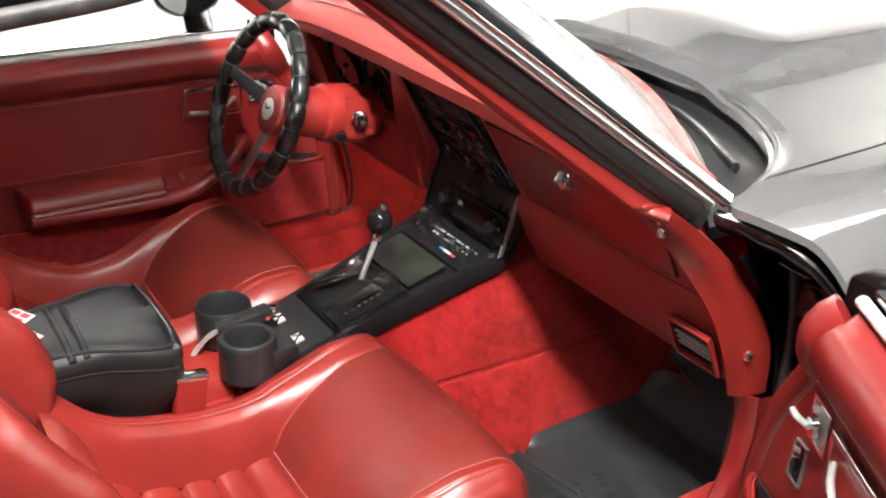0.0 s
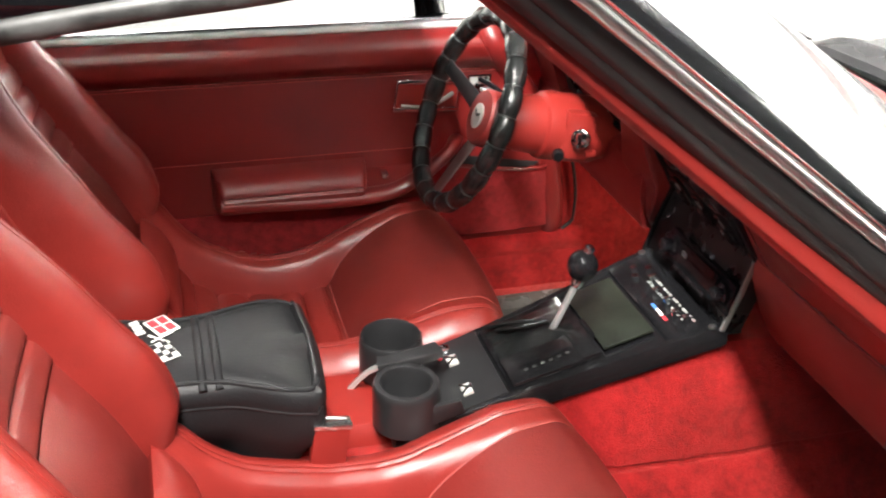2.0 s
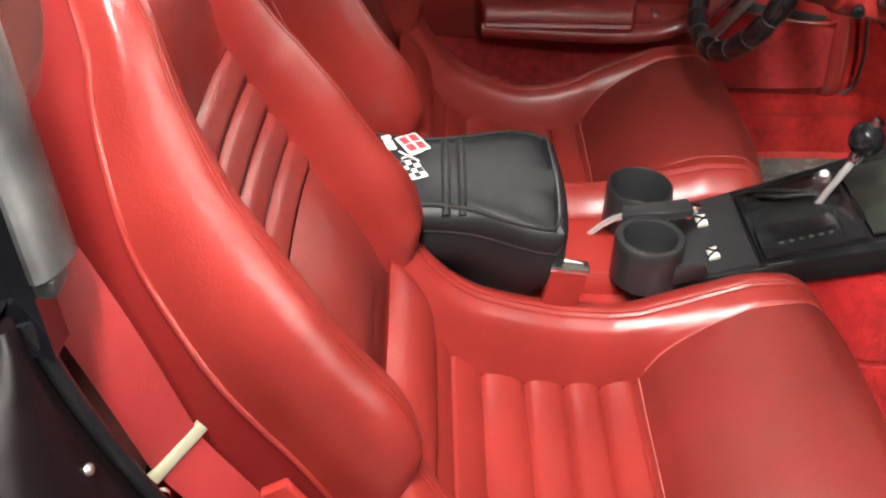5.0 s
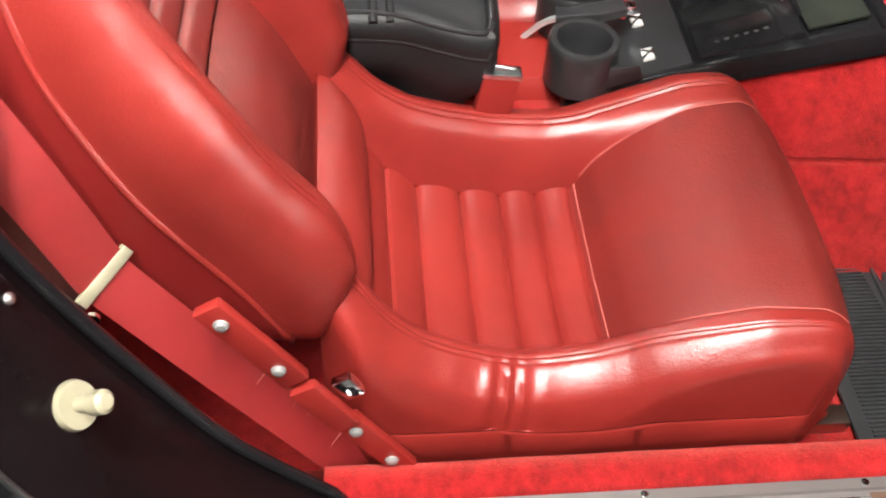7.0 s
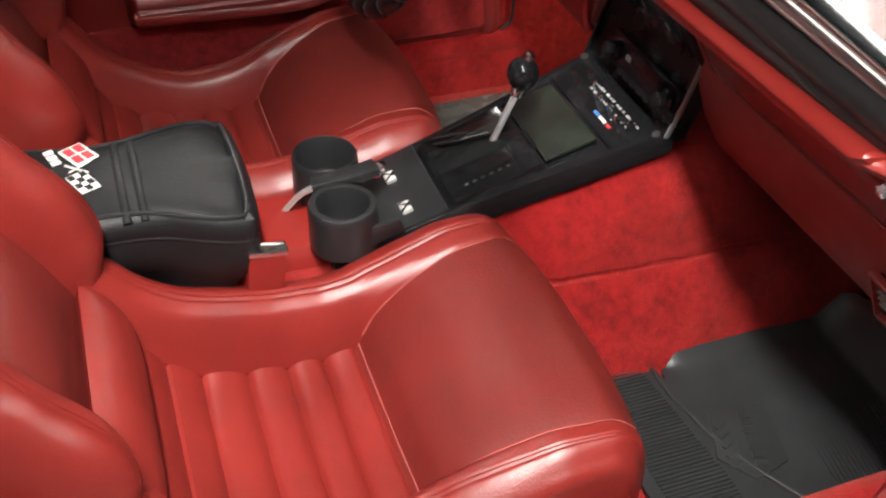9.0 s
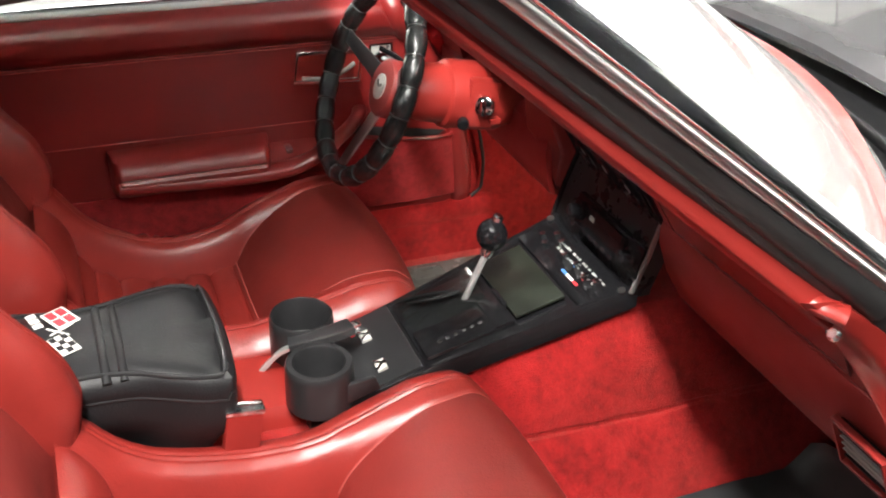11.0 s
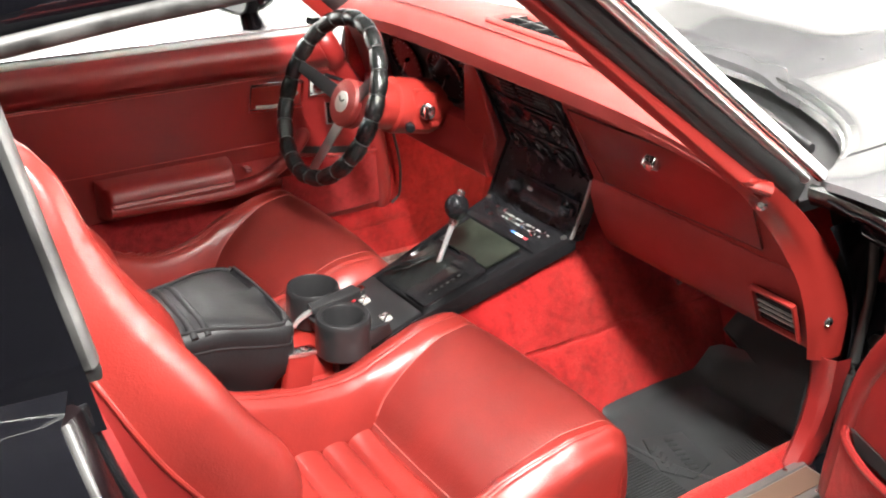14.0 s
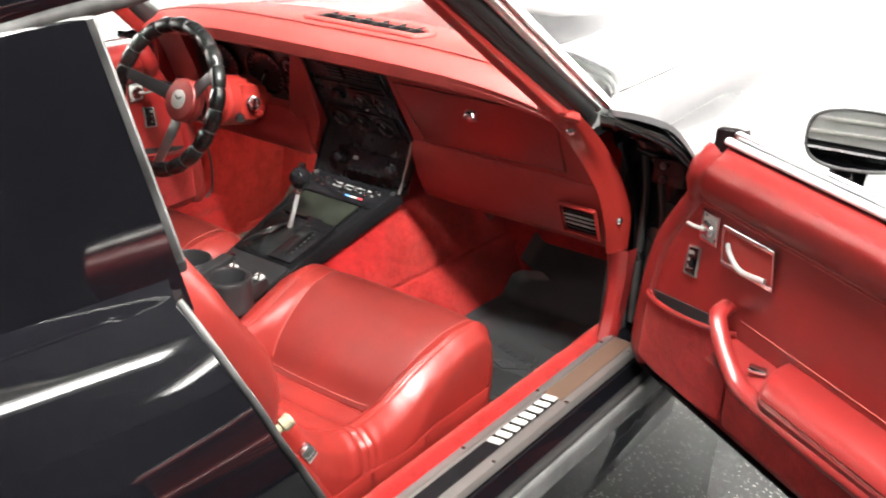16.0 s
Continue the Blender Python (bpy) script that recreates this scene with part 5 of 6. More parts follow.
for i, (a, p) in enumerate(zip(lcr, cov)):
    b = p + Vector((0.017 - 0.008 * i / 35, -0.004, 0.004))
    m1, m2 = a.lerp(b, 0.14) + Vector((0, -0.002, 0.001)), a.lerp(b, 0.30) + Vector((0, 0.0012, -0.0006))
    rows.append([a + Vector((-0.012, 0.034, -0.010)), a + Vector((-0.006, 0.010, -0.003)), a, m1, m2, a.lerp(b, 0.62) + Vector((0, -0.001, 0)), a.lerp(b, 0.90) + Vector((0, -0.002, 0)), b + Vector((0.002, 0.006, 0)), b + Vector((0.006, 0.034, 0))])
solid(bm, rows, (-0.006, 0.012, -0.006))
ec = part("end_cover", bm, M_REDPLASTIC, dash, "glossy red plastic end cover")
bm = B()
sweep(bm, smooth_path([(0.588, 0.186, 0.898), (0.606, 0.170, 0.902), (0.630, 0.172, 0.901), (0.655, 0.196, 0.892)], 16), 0.030, 0.020)
part("cover_cap", bm, M_REDPLASTIC, dash, "glossy red lip over the end cover")
for p in ((0.640, 0.204, 0.862), (0.674, 0.374, 0.640)):
    part("cover_screw", lathe(B(), p, (0.25, -0.9, 0.35), [(0.0085, 0), (0.0085, 0.003), (0.005, 0.006), (0, 0.006)], 14), M_CHROME, ec, "bright screw head")
bm = B()
rows = []
for i, p in enumerate(smooth_path([(0.664, 0.388, 0.572), (0.664, 0.398, 0.50), (0.664, 0.392, 0.44), (0.668, 0.372, 0.398), (0.676, 0.345, 0.376)], 20)):
    k = i / 19
    rows.append([p + Vector((-0.028 + 0.01 * k, 0.03, 0)), p + Vector((-0.020 + 0.006 * k, 0.004, 0)), p + Vector((-0.006, -0.006, 0)), p + Vector((0.016, -0.007, 0)), p + Vector((0.032 - 0.014 * k, 0.0, 0)), p + Vector((0.036 - 0.016 * k, 0.03, 0))])
solid(bm, rows, (-0.002, 0.010, -0.004))
part("kick_molding", bm, M_VINYL, dash, "red vinyl strip down the door post")

# driver side face
bm = B()
rows = []
for x in np.linspace(-0.60, -0.498, 6):
    rows.append([(x, y, z) for y, z in ((0.225, 0.895), (0.27, 0.80), (0.30, 0.72), (0.32, 0.62))])
solid(bm, rows, (0, 0.03, 0))
part("dash_end", bm, M_DASH, dash)
bm = B()
rows = []
for z, y in ((0.740, 0.300), (0.730, 0.290), (0.700, 0.288), (0.660, 0.294), (0.634, 0.300), (0.624, 0.306), (0.622, 0.325), (0.650, 0.42)):
    rows.append([(x, y, z) for x in np.linspace(-0.60, -0.120, 24)])
solid(bm, rows, (0, 0.012, 0.004))
part("knee_panel", bm, M_VINYL, dash, "red vinyl panel under the instruments")
# divider between instruments and stack, darker vinyl in place of the shade on it
bm = B()
slab(bm, [(-0.066, 0.214, 0.900), (-0.100, 0.216, 0.898), (-0.160, 0.268, 0.735), (-0.150, 0.300, 0.700), (-0.110, 0.306, 0.640), (-0.092, 0.306, 0.712)], (0, 0.06, 0.0), 0.004)
part("cluster_divider", bm, M_VINYL, dash)
# instrument cluster
cl = thing("instrument_cluster", (-0.31, 0.30, 0.74), "black instrument panel with round dials", "instrument panel")
cn = Vector((0, -0.93, -0.36)).normalized()
Rc = Matrix((Vector((1, 0, 0)), Vector((0, -0.36, 0.93)).normalized(), cn)).transposed()
bm = B()
slab(bm, [(-0.50, 0.262, 0.885), (-0.085, 0.262, 0.885), (-0.135, 0.315, 0.728), (-0.50, 0.315, 0.728)], (0, 0.02, 0), 0.003)
part("cluster_plate", bm, M_SATIN, cl)
part("cluster_bezel", sweep(B(), [(-0.105, 0.258, 0.875), (-0.152, 0.305, 0.734), (-0.26, 0.305, 0.732)], 0.003, 0.004, n=6), M_BRUSHED, cl, "thin bright bezel line")


def dial(x, k, r):
    c = Vector((x, 0.262 + 0.053 * k, 0.885 - 0.157 * k)) + cn * 0.003
    d = part("dial", lathe(B(), c, cn, [(r, 0), (r, 0.006), (r - 0.004, 0.007), (r - 0.006, 0.002), (0.005, 0.002), (0.004, 0.008), (0, 0.008)], 36), M_GLOSSBLACK, cl, "round black dial")
    for q in range(17):
        a = radians(225 - 270 * q / 16)
        v = Rc @ Vector((math.cos(a), math.sin(a), 0))
        w = Rc @ Matrix.Rotation(a, 3, "Z")
        part("dial_tick", box(B(), c + cn * 0.003 + v * (r - 0.012), (0.009 if q % 2 == 0 else 0.005, 0.0016, 0.0008), w), M_GREY, d)
    a = radians(230)
    part("dial_needle", sweep(B(), [c + cn * 0.006, c + cn * 0.006 + (Rc @ Vector((math.cos(a), math.sin(a), 0))) * (r - 0.014)], 0.002, 0.001, n=6), M_GREYMARK, d)


dial(-0.40, 0.45, 0.062)
dial(-0.245, 0.45, 0.062)
for k in (0.28, 0.68):
    dial(-0.158 - 0.01 * k, k, 0.026)

# defroster grille
dg = thing("defroster_grille", (0.06, 0.31, 0.965), "black defroster grille in a red raised frame on the dash", "air vent")
bm = B()
ring = [(-0.092, 0.268), (0.215, 0.268), (0.232, 0.300), (0.205, 0.335), (-0.080, 0.348), (-0.100, 0.310)]
cpts = [Vector((x, y, 0.9665)) for x, y in ring]
part("grille_frame", sweep(B(), smooth_path(cpts + cpts[:1], 60), 0.020, 0.012, n=10), M_LITPAD, dg)
bm = B()
slab(bm, [(x, y, 0.9655) for x, y in ring], (0, 0, 0.002))
part("grille_well", bm, M_GLOSSBLACK, dg)
for k in range(6):
    x = -0.06 + 0.05 * k
    part("grille_blade", box(B(), (x, 0.306, 0.971), (0.005, 0.06, 0.006), bevel=0.001), M_SATIN, dg, "black grille blade")
part("grille_bar", box(B(), (0.065, 0.306, 0.971), (0.28, 0.005, 0.006), bevel=0.001), M_SATIN, dg)

# ---- steering ----
WC = Vector((-0.33, 0.046, 0.781))
tilt = radians(21.8)
wax = Vector((0, -math.cos(tilt), math.sin(tilt)))
wu = Vector((1, 0, 0))
wv = wax.cross(wu) * -1
wv = Vector((0, math.sin(tilt), math.cos(tilt)))
col = thing("steering_column", (-0.32, 0.2, 0.72), "red steering column shroud with chrome lock", "steering column")
HUBC = Vector((-0.304, 0.084, 0.768))
cdir = Vector((0.0, 0.985, -0.172))
prof = [(0.030, 0.02), (0.046, 0.03), (0.050, 0.05), (0.052, 0.085), (0.058, 0.09), (0.060, 0.10), (0.060, 0.19), (0.050, 0.21), (0.048, 0.32)]
part("column_shroud", lathe(B(), HUBC, cdir, prof, 36), M_REDPLASTIC, col)
part("lock_housing", box(B(), HUBC + cdir * 0.145 + Vector((0.040, 0, 0.004)), (0.042, 0.085, 0.058), axis_rot(-cdir), 0.010), M_REDPLASTIC, col)
kc = HUBC + cdir * 0.150 + Vector((0.062, 0, 0.006))
lk = part("ignition_lock", lathe(B(), kc, (0.80, -0.58, 0.12), [(0.013, -0.004), (0.017, 0.004), (0.017, 0.016), (0.0125, 0.019), (0, 0.019)], 22), M_CHROME, col, "chrome ignition lock")
part("key_tab", box(B(), kc + Vector((0.020, -0.016, 0.002)), (0.006, 0.009, 0.026), bevel=0.002), M_CHROME, lk)
part("lock_tab", box(B(), HUBC + cdir * 0.165 + Vector((0.060, 0, -0.022)), (0.022, 0.020, 0.010), bevel=0.003), M_REDPLASTIC, col)
part("hazard_knob", lathe(B(), HUBC + cdir * 0.11 + Vector((0.054, 0, -0.030)), (0.85, -0.3, -0.2), [(0.010, 0), (0.011, 0.009), (0.009, 0.014), (0, 0.014)], 16), M_GLOSSBLACK, col, "small black knob")
part("turn_stalk", sweep(B(), smooth_path([HUBC + cdir * 0.065 + Vector((-0.05, 0, 0.01)), HUBC + cdir * 0.05 + Vector((-0.12, 0, 0.02)), HUBC + cdir * 0.035 + Vector((-0.17, 0, 0.02))], 10), 0.010, 0.010), M_BLACK, col, "black indicator stalk")

whl = thing("steering_wheel", WC, "three-spoke steering wheel with black laced leather rim", "steering wheel")


def rim_pt(a, R):
    return WC + wu * (R * math.cos(a)) + wv * (R * math.sin(a))


R0 = 0.168
bm = B()
rows = []
NL = 22
for i in range(NL * 8):
    a = 2 * math.pi * i / (NL * 8)
    ph = (i % 8) / 8
    r = 0.0148 + 0.0036 * math.sin(math.pi * ph)**0.7
    c, rad = rim_pt(a, R0), (wu * math.cos(a) + wv * math.sin(a))
    rows.append([c + rad * (r * math.cos(t)) + wax * (r * math.sin(t)) for t in np.linspace(0, 2 * math.pi, 14, endpoint=False)])
rows.append(rows[0])
grid(bm, rows, True)
bmesh.ops.remove_doubles(bm, verts=bm.verts, dist=1e-6)
rim = part("rim", bm, M_RIM, whl, "black leather wrapped rim with ridges")
for i in range(NL):
    a = 2 * math.pi * i / NL
    rad = wu * math.cos(a) + wv * math.sin(a)
    c = rim_pt(a, R0)
    ringp = [c + rad * (0.0158 * math.cos(t)) + wax * (0.0158 * math.sin(t)) for t in np.linspace(0, 2 * math.pi, 14)]
    part("lacing", sweep(B(), ringp, 0.003, 0.002, n=6, cap=False), M_SATIN, rim)
HUB = HUBC
for a in (radians(278), radians(168), radians(30)):
    outer = rim_pt(a, R0 - 0.004)
    d = (outer - HUB).normalized()
    t = wax.cross(d).normalized()
    bm = B()
    inner = HUB + d * 0.040
    slab(bm, [inner + t * 0.017, outer + t * 0.012, outer - t * 0.012, inner - t * 0.017], wax * 0.004, 0.001)
    part("spoke", bm, M_BRUSHED if a > 4 else M_SATIN, whl, "flat brushed metal spoke" if a > 4 else "flat dark metal spoke")
part("hub", lathe(B(), HUB, wax, [(0.040, -0.05), (0.040, 0.0), (0.034, 0.006)], 32), M_BLACK, whl)
part("horn_pad", lathe(B(), HUB, wax, [(0.046, -0.012), (0.050, -0.008), (0.050, 0.004), (0.0475, 0.006), (0.0475, 0.008), (0.050, 0.010), (0.050, 0.018), (0.046, 0.023), (0.030, 0.025), (0, 0.025)], 40), M_DASH, whl, "round red horn pad with a grooved side")
hb = part("horn_badge", lathe(B(), HUB + wax * 0.025, wax, [(0.022, -0.002), (0.022, 0.002), (0.018, 0.003), (0, 0.003)], 28), M_SILVER, whl, "round silver badge")
for a in (0.5, 2.4):
    d = wu * math.cos(a) + wv * math.sin(a)
    part("badge_flag", box(B(), HUB + wax * 0.0285 + d * 0.007, (0.012, 0.005, 0.001), Matrix((d, wax.cross(d), wax)).transposed()), M_GREY, hb)

# pedals
for x, z, w in ((-0.28, 0.44, 0.06), (-0.18, 0.40, 0.045)):
    p = thing("pedal", (x, 0.5, z), "black rubber faced pedal in the driver footwell", "pedal", "pedals")
    part("pedal_pad", box(B(), (x, 0.50, z), (w, 0.014, 0.07), Matrix.Rotation(radians(-25), 3, "X"), 0.004), M_RUBBER, p)
    part("pedal_arm", sweep(B(), [(x, 0.51, z), (x, 0.52, 0.52), (x, 0.50, 0.62)], 0.014, 0.02), M_SATIN, p)


# ---- doors ----
def door(D, n_in, ulen, lab, right):
    """D(u, z, d): a place along the door, up, and out of its inner face."""
    drop = (lambda z: 0.0) if right else spline([(0.30, -0.029), (0.62, -0.029), (0.80, -0.037), (0.90, -0.053), (0.95, -0.056)])
    S = lambda u, z, d: D(u, z + drop(z), d)
    uf = spline([(0.38, -0.178), (0.42, -0.184), (0.56, -0.168), (0.66, -0.143), (0.80, -0.055), (0.86, -0.022), (0.905, -0.004)])
    dd = spline([(0.40, -0.012), (0.43, 0.0), (0.62, 0.004), (0.78, 0.004), (0.800, 0.004), (0.812, 0.016), (0.835, 0.030), (0.862, 0.034), (0.885, 0.026), (0.899, 0.004)])
    zs = list(np.linspace(0.40, 0.79, 22)) + list(np.linspace(0.797, 0.899, 22))
    bm = B()
    rows = []
    for z in zs:
        f0 = uf(z)
        r = []
        for k in np.linspace(0, 1, 30):
            u = f0 + (ulen - f0) * k
            front = min(1, (u - f0) / 0.03)
            d = dd(z) * (0.25 + 0.75 * front) - 0.020 * (1 - front)**2
            r.append(S(u, z, d))
        rows.append(r)
    solid(bm, rows, n_in * -0.02)
    e = part("door", bm, M_VINYL, body, lab)
    # front edge roll
    edge = [S(uf(z) + 0.004, z, dd(z) - 0.014) for z in np.linspace(0.40, 0.893, 40)]
    part("panel_edge", sweep(B(), edge, 0.05, 0.036, n_in, 14), M_VINYL, e, "padded red front edge")
    for off in (0.0, 0.006):
        part("stitch_line", sweep(B(), [S(u, 0.8015 - off, dd(0.8015 - off) + 0.0012) for u in np.linspace(uf(0.80) + 0.03, ulen, 40)], 0.0022, 0.0022, n=6), M_STITCH, e, "pale seam line")
    part("stitch_line", sweep(B(), [S(u, 0.634, dd(0.634) + 0.0008) for u in np.linspace(0.12, ulen, 30)], 0.0018, 0.0018, n=6), M_STITCH, e, "pale seam line")
    # outer skin
    bm = B()
    rows = []
    for z in np.linspace(0.34, 0.90, 14):
        out = spline([(0.30, -0.10), (0.45, -0.14), (0.62, -0.155), (0.80, -0.12), (0.90, -0.055)])(z)
        rows.append([S(uf(z) - 0.028 + (ulen + 0.068 - uf(z)) * k, z, out) for k in np.linspace(0, 1, 16)])
    solid(bm, rows, n_in * 0.008)
    part("outer_skin", bm, M_PAINT, e, "glossy black door skin")
    fr = []
    for z in np.linspace(0.37, 0.90, 12):
        out = spline([(0.30, -0.10), (0.45, -0.14), (0.62, -0.155), (0.80, -0.12), (0.90, -0.055)])(z)
        fr.append([S(uf(z) + 0.01, z, -0.02), S(uf(z) + 0.005, z, -0.06), S(uf(z) - 0.022, z, out + 0.004)])
    bm = B()
    solid(bm, fr, S(0.01, 0, 0) - S(0, 0, 0))
    part("door_end", bm, M_DOORJAMB, e, "black painted door end")
    bm = B()
    solid(bm, [[S(-0.18 + (ulen + 0.2) * k, 0.395 - 0.03 * t, -0.01 - 0.11 * t) for k in np.linspace(0, 1, 8)] for t in np.linspace(0, 1, 4)], (0, 0, -0.008))
    part("door_bottom", bm, M_JAMB, e)
    # top rail
    part("belt_molding", sweep(B(), [S(u, 0.918 if right else 0.908, -0.030) for u in np.linspace(0.0, ulen, 20)], 0.014, 0.012, n=10, square=True), M_CHROME, e, "bright window strip")
    part("belt_seal", sweep(B(), [S(u, 0.910 if right else 0.903, -0.012) for u in np.linspace(0.0, ulen, 20)], 0.016, 0.014), M_PALEREFLECT, e, "window sill strip with a pale reflection in its colour")
    part("belt_top", sweep(B(), [S(u, 0.902, -0.042) for u in np.linspace(-0.02, ulen, 20)], 0.05, 0.012, n=10, square=True), M_PAINT, e)
    part("rail_end", box(B(), S(-0.025, 0.900, -0.04), (0.05, 0.05, 0.05), bevel=0.01), M_JAMB, e)
    # carpeted map pocket
    bm = B()
    rows = []
    for k in np.linspace(0, 1, 12):
        r = []
        for t in np.linspace(0, 1, 18):
            u = -0.160 + 0.262 * t + 0.012 * k
            top = 0.568 + 0.038 * t
            z = 0.428 + (top - 0.428) * k
            r.append(S(u, z, 0.006 + 0.030 * math.sin(math.pi * t)**0.6 * (0.35 + 0.65 * k)))
        rows.append(r)
    solid(bm, rows, n_in * -0.008)
    pk = part("map_pocket", bm, M_WEBCARPET, e, "faded red carpet covered pocket")
    pk = e
    part("pocket_edge", sweep(B(), rows[-1], 0.009, 0.009, n=8), M_VINYL, pk, "red vinyl pocket edge")
    bm = B()
    slab(bm, [S(-0.13, 0.580, 0.006), S(0.06, 0.612, 0.006), S(0.10, 0.600, 0.006), S(-0.10, 0.560, 0.006)], n_in * 0.003)
    part("pocket_opening", bm, M_RUBBER, pk)
    # lower carpet
    bm = B()
    rows = [[S(u, 0.425 + 0.10 * k, 0.006 + 0.005 * k) for u in np.linspace(0.115, ulen, 24)] for k in np.linspace(0, 1, 6)]
    solid(bm, rows, n_in * -0.004)
    part("lower_carpet", bm, M_WEBCARPET, e, "faded red carpet along the door bottom")
    # armrest with pull
    aend = 0.545 if not right else ulen
    bm = B()
    du = 0.036 if right else 0.0
    pull = smooth_path([S(0.056 + du, 0.650, 0.012), S(0.068 + du, 0.648, 0.040), S(0.095 + du, 0.628, 0.055), S(0.150 + du * 0.6, 0.590, 0.060), S(0.215, 0.566, 0.062), S(0.29, 0.562, 0.062), S(aend - 0.01, 0.572, 0.060)], 46)
    sweep(bm, pull, 0.030, 0.040, n_in, 14, taper=lambda k: 0.75 + 0.35 * min(1, k * 2.2))
    part("door_pull", bm, M_VINYL, e, "curved red vinyl door pull")
    bm = B()
    rows = []
    for k in np.concatenate([0.06 * (1 - np.cos(np.linspace(0, math.pi / 2, 10))), np.linspace(0.07, 0.93, 20), 1 - 0.06 * (1 - np.cos(np.linspace(math.pi / 2, 0, 10)))]):
        u = 0.245 + (aend - 0.245) * k
        en = max(0, 1 - (1 - min(1, min(k, 1 - k if not right else 1) / 0.06))**2)**0.5
        rows.append([S(u, z, 0.004 + d * en) for z, d in ((0.622, 0.0), (0.622, 0.035), (0.618, 0.060), (0.606, 0.074), (0.592, 0.077), (0.588, 0.073), (0.582, 0.077), (0.566, 0.074), (0.552, 0.062), (0.545, 0.040), (0.545, 0.0))])
    solid(bm, rows, n_in * -0.003 + Vector((0, 0, -0.003)))
    part("armrest", bm, M_VINYL, e, "padded red vinyl armrest")
    part("armrest_seam", sweep(B(), [S(u, 0.587, 0.0795) for u in np.linspace(0.26, aend - 0.015, 20)], 0.002, 0.002, n=6), M_STITCH, e)
    bm = B()
    rows = [[S(u, 0.598 - 0.03 * t, 0.006 + 0.055 * t) for u in np.linspace(0.11, 0.25, 10)] for t in np.linspace(0, 1, 5)]
    solid(bm, rows, n_in * -0.004)
    part("pull_tray", bm, M_VINYL, e)
    tr = e
    part("window_switch", box(B(), S(0.209, 0.594, 0.032), (0.030, 0.014, 0.010), bevel=0.003), M_CHROME, tr, "bright window switch")
    # release handle in its plate
    hp = [S(0.050, 0.778, 0.010), S(0.178, 0.782, 0.010), S(0.186, 0.722, 0.010), S(0.056, 0.716, 0.010)]
    part("handle_plate", sweep(B(), hp + hp[:1], 0.009, 0.006, n_in, 8, True), M_CHROME, e, "bright rectangular handle surround")
    bm = B()
    slab(bm, [S(0.054, 0.774, 0.0065), S(0.174, 0.778, 0.0065), S(0.182, 0.726, 0.0065), S(0.060, 0.720, 0.0065)], n_in * 0.002)
    part("handle_recess", bm, M_REDPLASTIC, e)
    part("release_handle", sweep(B(), smooth_path([S(0.066, 0.752, 0.012), S(0.090, 0.742, 0.022), S(0.130, 0.730, 0.026), S(0.172, 0.731, 0.016)], 14), 0.009, 0.010), M_BRIGHTREFLECT, e, "bright release lever")
    lq = [S(-0.012, 0.734, 0.0075), S(0.032, 0.734, 0.0075), S(0.032, 0.786, 0.0075), S(-0.012, 0.786, 0.0075)]
    part("lock_plate", slab(B(), [p - n_in * 0.004 for p in lq], n_in * 0.004, 0.001), M_GREYMARK, e, "grey worn lock plate")
    part("lock_frame", sweep(B(), lq + lq[:1], 0.006, 0.005, n_in, 8, True), M_CHROME, e, "chrome lock plate edge")
    part("lock_knob", lathe(B(), S(0.010, 0.759, 0.008), n_in, [(0.015, 0), (0.015, 0.007), (0.011, 0.012), (0, 0.012)], 20), M_CHROME, e)
    part("lock_lever", sweep(B(), smooth_path([S(0.010, 0.759, 0.020), S(-0.008, 0.758, 0.026), S(-0.026, 0.757, 0.026)], 8), 0.009, 0.008), M_BRIGHTREFLECT, e, "bright lock lever")
    for u_, z_ in ((-0.004, 0.779), (0.026, 0.741)):
        part("plate_screw", lathe(B(), S(u_, z_, 0.007), n_in, [(0.003, 0), (0.003, 0.001), (0, 0.0018)], 10), M_SATIN, e)
    sq = [S(-0.048, 0.652, 0.006), S(-0.014, 0.656, 0.006), S(-0.010, 0.712, 0.006), S(-0.040, 0.706, 0.006)]
    part("switch_plate", slab(B(), [p - n_in * 0.003 for p in sq], n_in * 0.004, 0.0012), M_BLACK, e, "small dark mirror switch plate")
    part("switch_frame", sweep(B(), sq + sq[:1], 0.004, 0.004, n_in, 8, True), M_GREYCHROME, e, "dull chrome switch plate edge")
    for z_ in (0.670, 0.684, 0.698):
        part("switch_mark", box(B(), S(-0.030, z_, 0.0085), (0.010, 0.003, 0.006), bevel=0.001), M_GREYMARK, e)
    part("mirror_toggle", box(B(), S(-0.022, 0.682, 0.013), (0.008, 0.008, 0.020), bevel=0.003), M_GLOSSBLACK, e)
    return e


M_WEBCARPET = carpet_mat("faded_red_carpet", (0.30, 0.018, 0.022))
DU, DN, DP = Vector((0.8545, -0.5195, 0)), Vector((-0.5195, -0.8545, 0)), Vector((0.94, 0.18, 0))
rdoor = door(lambda u, z, d: DP + DU * u + DN * d + Vector((0, 0, z)), DN, 0.85, "open red trimmed car door with black outside", True)
ldoor = door(lambda u, z, d: Vector((-0.594 + d, 0.165 - u, z)), Vector((1, 0, 0)), 0.90, "closed red trimmed car door beside the driver seat", False)


